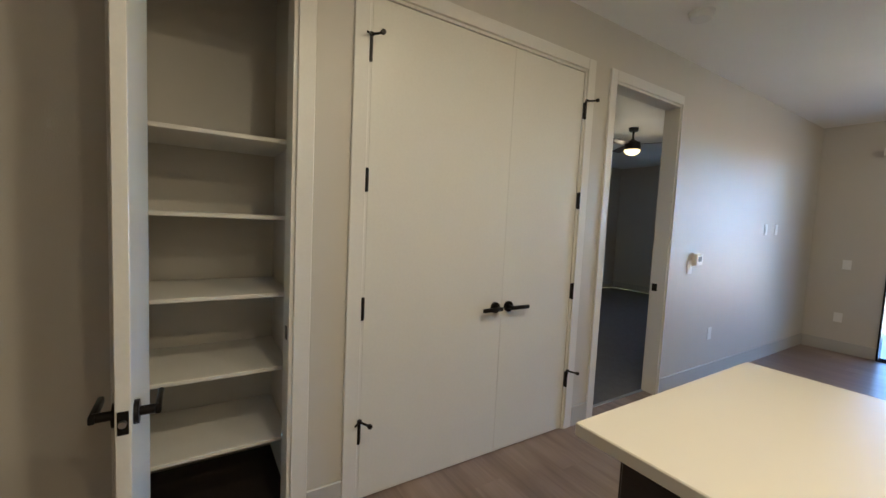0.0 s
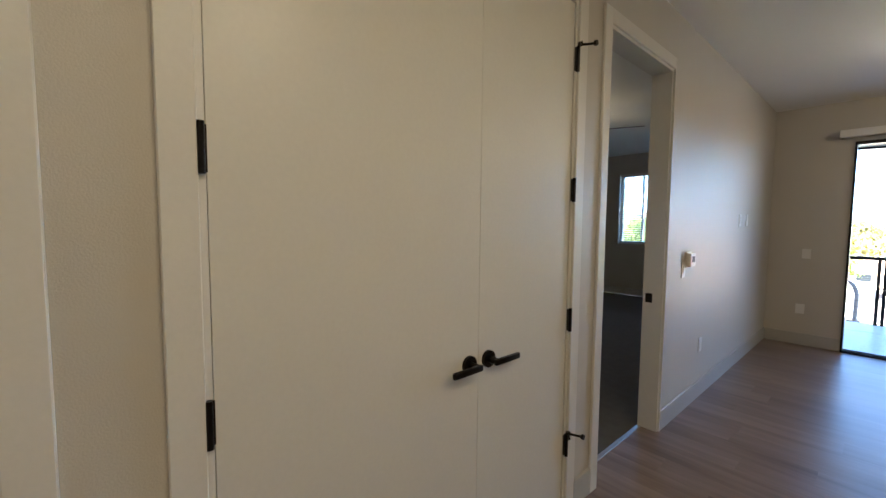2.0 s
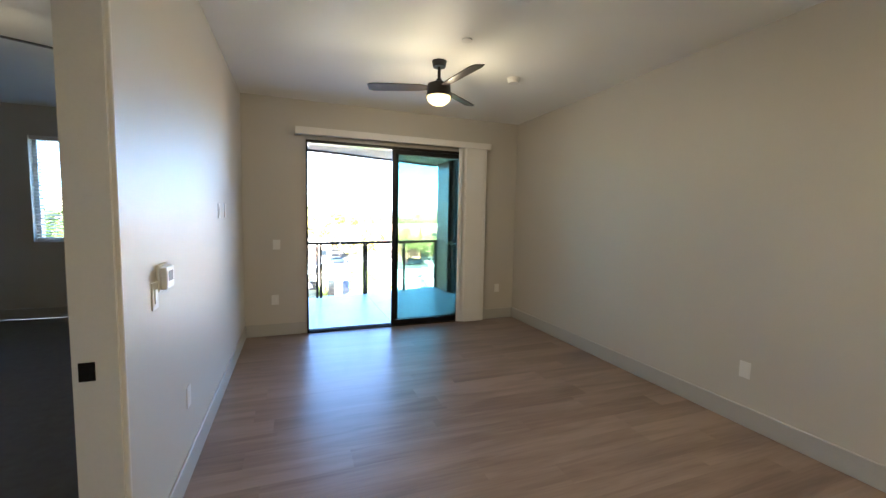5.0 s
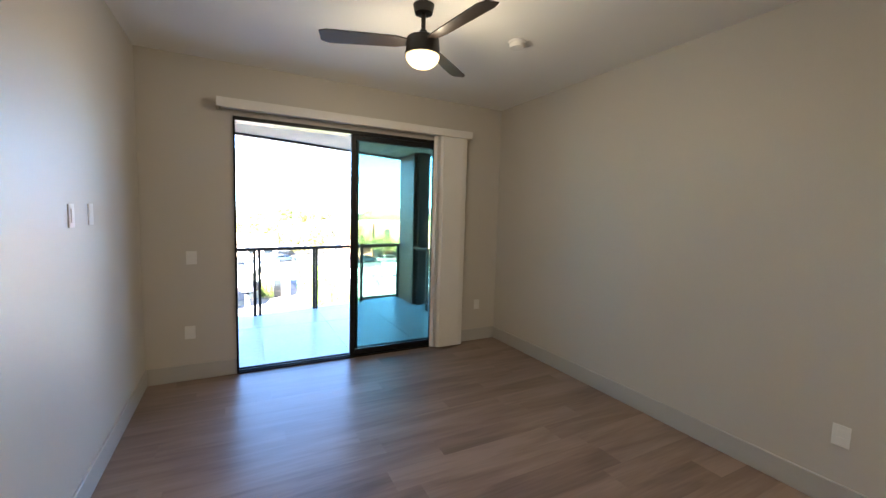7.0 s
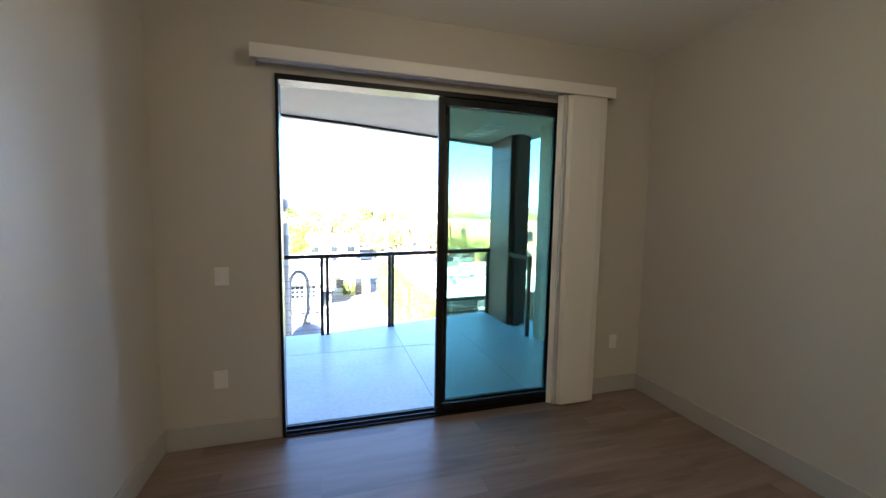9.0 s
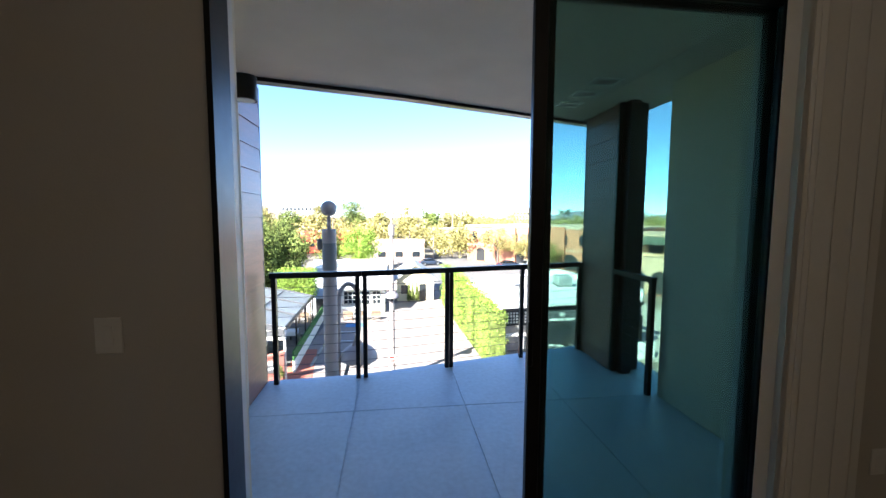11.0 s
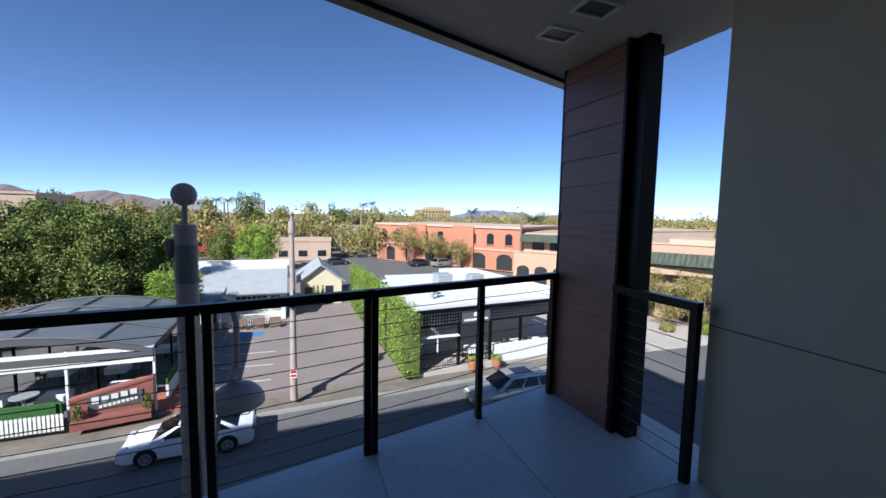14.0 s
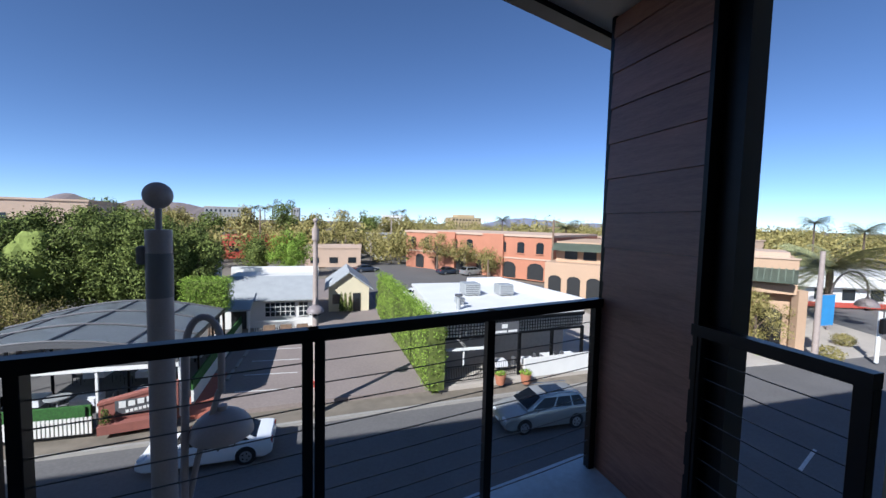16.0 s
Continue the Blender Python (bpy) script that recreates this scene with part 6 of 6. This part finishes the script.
for i, (x, y, top, r) in enumerate(((-10.5, 47.5, 0.2, 2.6), (-13.5, 46, 1.0, 3.0), (-16.8, 47, 2.3, 3.4), (-20.5, 46, 2.0, 3.5), (-24.5, 45, 1.2, 3.6), (-13, 52, 1.6, 3.0), (-18.5, 53, 2.9, 3.6), (-24, 52, 2.8, 3.8), (-29, 48, 0.8, 3.8))):
    tree(x, y, G, top, r, r, (top - G) * 0.46, 60, 0.95, 30000, 0.10, LEAF, "tall dense dark green ficus tree", 20 + i, trunk=0.3, dense=True)
for i, (x, y, top, r) in enumerate(((-21, 38.5, -3.6, 2.2), (-25, 40, -3.0, 2.6), (-18.6, 41, -3.4, 2.0))):
    tree(x, y, G, top, r, r, 2.0, 24, 0.8, 5000, 0.06, LEAF3, "sparse olive coloured garden tree", 40 + i, trunk=0.14)
tp = thing("topiary_hedge", (-7.35, 41.9, G), "box-clipped bright green topiary on short stems", "hedge")
for x in (-8.4, -7.3, -6.3):
    part("stem", tube(B(), [(x, 41.9, G), (x + 0.06, 41.9, -7.0), (x, 41.9, -5.2)], 0.09, 8, 0.06), BARK, tp, smooth=True)
# core coloured with the darker leaf, as shade between the topiary's leaves
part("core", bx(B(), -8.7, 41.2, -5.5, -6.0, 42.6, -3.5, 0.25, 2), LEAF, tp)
cs, rs = [], []
for x in np.linspace(-8.75, -5.95, 9):
    for y in (41.15, 41.9, 42.65):
        for z in np.linspace(-5.5, -3.5, 6):
            cs.append((x, y, z))
            rs.append((0.34, 0.34, 0.34))
leaves("foliage", cs, rs, 16000, 0.055, LEAF2, tp, seed=51, shell=0.8)
for i, (x, y, top, r, k) in enumerate(((-4.6, 80, -0.9, 3.3, 3.6), (-11, 84, -1.8, 3.2, 3.0))):
    tree(x, y, G, top, r, r, k, 40, 1.1, 9000, 0.13, LEAF2 if i == 0 else LEAF, "dense clipped street tree", 60 + i, dense=True)
for i, (x, y, top, r) in enumerate(((-12.6, 150, 7.4, 4.6), (-23, 138, 4.2, 4.0), (-45, 150, 5.6, 5.0), (-62, 146, 6.6, 5.5), (-4, 144, 3.8, 3.6), (6, 150, 4.2, 4.0), (15, 156, 4.4, 4.2), (25, 162, 3.6, 4.4), (33, 168, 4.2, 4.4), (-33, 142, 3.6, 4.4))):
    tree(x, y, G, top, r, r, (top - G) * 0.36, 34, 1.5, 3800, 0.26, LEAF3 if i % 3 else LEAF, "tall loose tree rising over the far roofs", 120 + i, trunk=0.35)
for i, (x, y, top, r) in enumerate(((22.0, 82, -0.8, 3.4), (26.5, 78.5, -1.6, 3.2), (30.0, 74.5, -3.2, 2.6))):
    tree(x, y, G, top, r, r, 2.2, 30, 1.0, 3600, 0.13, LEAF3, "feathery yellow green mesquite tree", 70 + i)
for i, (x, y, top, r) in enumerate(((33.4, 33.2, -3.0, 2.4), (35.4, 31.2, -3.3, 2.0), (31.8, 36.2, -3.2, 2.2))):
    tree(x, y, G, top, r, r, 2.2, 34, 0.7, 6500, 0.07, LEAF3, "airy olive palo verde tree at the corner", 80 + i, trunk=0.14)
for i, (x, y, r) in enumerate(((38.1, 27.6, 0.85), (34.2, 29.6, 0.7), (31.6, 31.6, 0.6), (29.5, 50.5, 1.0), (44, 30, 0.8), (36.5, 63.5, 1.0))):
    s_ = thing("shrub", (x, y, G), "low clipped olive green shrub", "shrub", "street shrubs")
    leaves("foliage", [(x, y, G + r * 0.6)], [(r, r, r * 0.65)], 1400, 0.06, LEAF2 if i % 2 else LEAF3, s_, 90 + i, 0.7)
for i, (x, y) in enumerate(((3.0, 49.6), (3.4, 49.6), (3.9, 49.7))):
    s_ = thing("shrub", (x, y, G), "slim dark cypress shrub in a pot", "shrub", "cypress shrubs")
    leaves("foliage", [(x, y, G + 0.5 + 0.35 * k) for k in range(5)], [(0.28 - 0.04 * k, 0.28 - 0.04 * k, 0.35) for k in range(5)], 900, 0.06, LEAF, s_, 95 + i)


def palm(x, y, top, size, label, seed, trunk=0.22, fronds=48):
    t = thing("palm_tree", (x, y, G), label, "palm", "palms")
    part("trunk", tube(B(), [(x, y, G), (x + 0.1, y, (G + top) / 2), (x, y, top)], trunk, 10, trunk * 0.8), BARK, t, smooth=True)
    rg = random.Random(seed)
    vs, fs = [], []
    o = ORG[t]
    for k in range(fronds):
        a = k * 2.399 + rg.random() * 0.3
        lift = 1.3 - 1.9 * (k / fronds)
        prev = None
        for j in range(15):
            u = j / 14
            r_ = size * u * (0.75 + 0.25 * math.cos(lift))
            z = top + size * (math.sin(lift) * u - 0.55 * u * u)
            c = Vector((x + r_ * math.cos(a), y + r_ * math.sin(a), z)) - o
            if prev is not None:
                for s in (-1, 1):
                    for q_ in (0.0, 0.33, 0.66):
                        p = prev.lerp(c, q_)
                        w = size * 0.19 * math.sin(math.pi * min(u, 0.95)) ** 0.6
                        side = Vector((-math.sin(a), math.cos(a), -0.35)) * s * w + Vector((math.cos(a), math.sin(a), 0)) * w * 0.6
                        i0 = len(vs)
                        wd = Vector((math.cos(a), math.sin(a), 0)) * size * 0.0085
                        vs += [tuple(p - wd), tuple(p + wd), tuple(p + side)]
                        fs.append((i0, i0 + 1, i0 + 2))
            prev = c
    ob = new("crown", raw("crown", vs, fs, PALML))
    ob.parent = t
    ORG[ob] = o


palm(51, 35.3, -2.3, 5.4, "large shaggy date palm at the crossing", 1, 0.35, 70)
palm(89.6, 60, 3.0, 3.0, "tall slim fan palm", 2, 0.18)
palm(104, 60, 1.6, 4.2, "tall fan palm beyond the shops", 3, 0.2)
palm(54.5, 88, 0.9, 4.4, "date palm behind the brick office", 4, 0.25)
palm(62, 140, 3.0, 3.5, "far palm on the skyline", 5, 0.25)
palm(33, 210, 6.0, 3.0, "far palm on the skyline", 6, 0.25)
palm(38, 214, 7.0, 3.0, "far palm on the skyline", 7, 0.25)
palm(-22, 190, 6.5, 3.0, "far palm on the skyline", 8, 0.25)
palm(-26, 196, 6.0, 3.0, "far palm on the skyline", 9, 0.25)
palm(-31, 200, 6.3, 3.0, "far palm on the skyline", 10, 0.25)

# town of trees towards the horizon
rng = np.random.default_rng(77)
cs, rs = [], []
for k in range(700):
    y = 105 + 330 * rng.random() ** 1.2
    x = (rng.random() * 2.6 - 1.05) * y * 1.05
    if 8 < x < 45 and y < 128:
        continue
    hgt = 5.5 + 6.5 * rng.random()
    r_ = 2.5 + 2.5 * rng.random()
    for j in range(4):
        cs.append((x + r_ * 0.6 * rng.normal(), y + r_ * 0.6 * rng.normal(), G + hgt * (0.35 + 0.5 * rng.random())))
        rs.append((r_ * 0.8, r_ * 0.8, hgt * 0.33))
for k in range(260):
    g_ = radians(44 + 40 * rng.random())
    d_ = 120 + 300 * rng.random()
    hgt = 4.5 + 5.5 * rng.random()
    for j in range(3):
        cs.append((d_ * math.sin(g_) + 4 * rng.normal(), d_ * math.cos(g_) + 4 * rng.normal(), G + hgt * (0.35 + 0.5 * rng.random())))
        rs.append((4.0, 4.0, hgt * 0.33))
fw = leaves("far_trees", cs, rs, 200000, 0.42, LEAF3, None, 11, 0.5)
tagged(fw, "olive green far trees over the low town", "trees", kind="stuff")
cs2, rs2 = [], []
for k in range(260):
    x = rng.random() * 110 - 75
    y = 88 + 40 * rng.random()
    if -24 < x < 12 and y < 112:
        continue
    for j in range(3):
        cs2.append((x + 1.5 * rng.normal(), y + 1.5 * rng.normal(), G + 1.5 + 4.5 * rng.random()))
        rs2.append((2.0, 2.0, 1.8))
fw = leaves("mid_trees", cs2, rs2, 50000, 0.28, LEAF3, None, 12, 0.5)
tagged(fw, "dusty green trees between low roofs", "trees", kind="stuff")


def ridge(name, x0, x1, y, base, peaks, material, label):
    bm = B()
    n = 90
    lo, hi = [], []
    for i in range(n + 1):
        u = i / n
        x = x0 + (x1 - x0) * u
        hgt = sum(h_ * math.exp(-((u - c_) / w_) ** 2) for c_, w_, h_ in peaks)
        hgt *= 1 + 0.10 * noise.noise(Vector((u * 22, y, 0))) + 0.05 * noise.noise(Vector((u * 70, y, 0)))
        lo.append(bm.verts.new((x, y - 200, base)))
        hi.append(bm.verts.new((x, y, base + hgt)))
    for i in range(n):
        bm.faces.new((lo[i], lo[i + 1], hi[i + 1], hi[i]))
    solid(name, bm, material, label, "mountain", "structure")


ridge("mountain", 900, 2300, 2600, G, [(0.2, 0.10, 34), (0.34, 0.10, 52), (0.48, 0.07, 38), (0.75, 0.15, 34)], MOUNT, "hazy blue mountain range on the horizon")
ridge("hill", -1150, -250, 1300, G, [(0.52, 0.085, 62), (0.40, 0.05, 22), (0.72, 0.13, 50), (0.9, 0.15, 30)], BROWNM, "brown desert hill on the horizon")

# ---------- pieces: planks, floor joints ----------
rng = np.random.default_rng(3)
PW = 0.182
plank_meshes = {}


def plank_mesh(length):
    key = round(length, 4)
    if key not in plank_meshes:
        bm = B()
        bx(bm, 0, 0, -0.012, key, PW, 0)
        plank_meshes[key] = finish(bm, "plank", PLANK)
    return plank_meshes[key]


row = 0
y = YB
while y < YF + 0.03:
    x = -0.12 - rng.random() * 1.0
    while x < W:
        a, b = max(x, -0.12 if (BED[0] < y < BED[1] or PAN[0] < y < PAN[1] or DBL[0] < y < DBL[1]) else 0.0), min(x + 1.22, W)
        if b - a > 0.04:
            o = new("plank", plank_mesh(b - a))
            o.location = (a, y, 0.0)
            o.parent = subfloor
        x += 1.22
    y += PW
    row += 1
# score joints cut the balcony floor into slabs
cells = [(0.11, 0.96), (0.96, 1.85), (1.85, 2.69), (2.69, 3.545)]


def front(x):
    for (xa, ya), (xb, yb) in zip(EDGE, EDGE[1:]):
        if xa <= x <= xb:
            return ya + (yb - ya) * (x - xa) / (xb - xa) + 0.0
    return EDGE[0][1]


for xa, xb in cells:
    for k in range(2):
        if k == 0:
            q = [(xa + 0.004, YF + 0.225), (xb - 0.004, YF + 0.225), (xb - 0.004, 8.46), (xa + 0.004, 8.46)]
        else:
            x1_ = min(xb, 3.44)
            q = [(xa + 0.004, 8.468), (x1_ - 0.004, 8.468), (x1_ - 0.004, front(x1_)), (xa + 0.004, front(xa + 0.004))]
            if xa < 0.98 < xb:
                q.insert(3, (0.98, front(0.98)))
        part("slab_panel", prism(B(), q, ZB - 0.0058, ZB), CONCRETE, slab_ob)
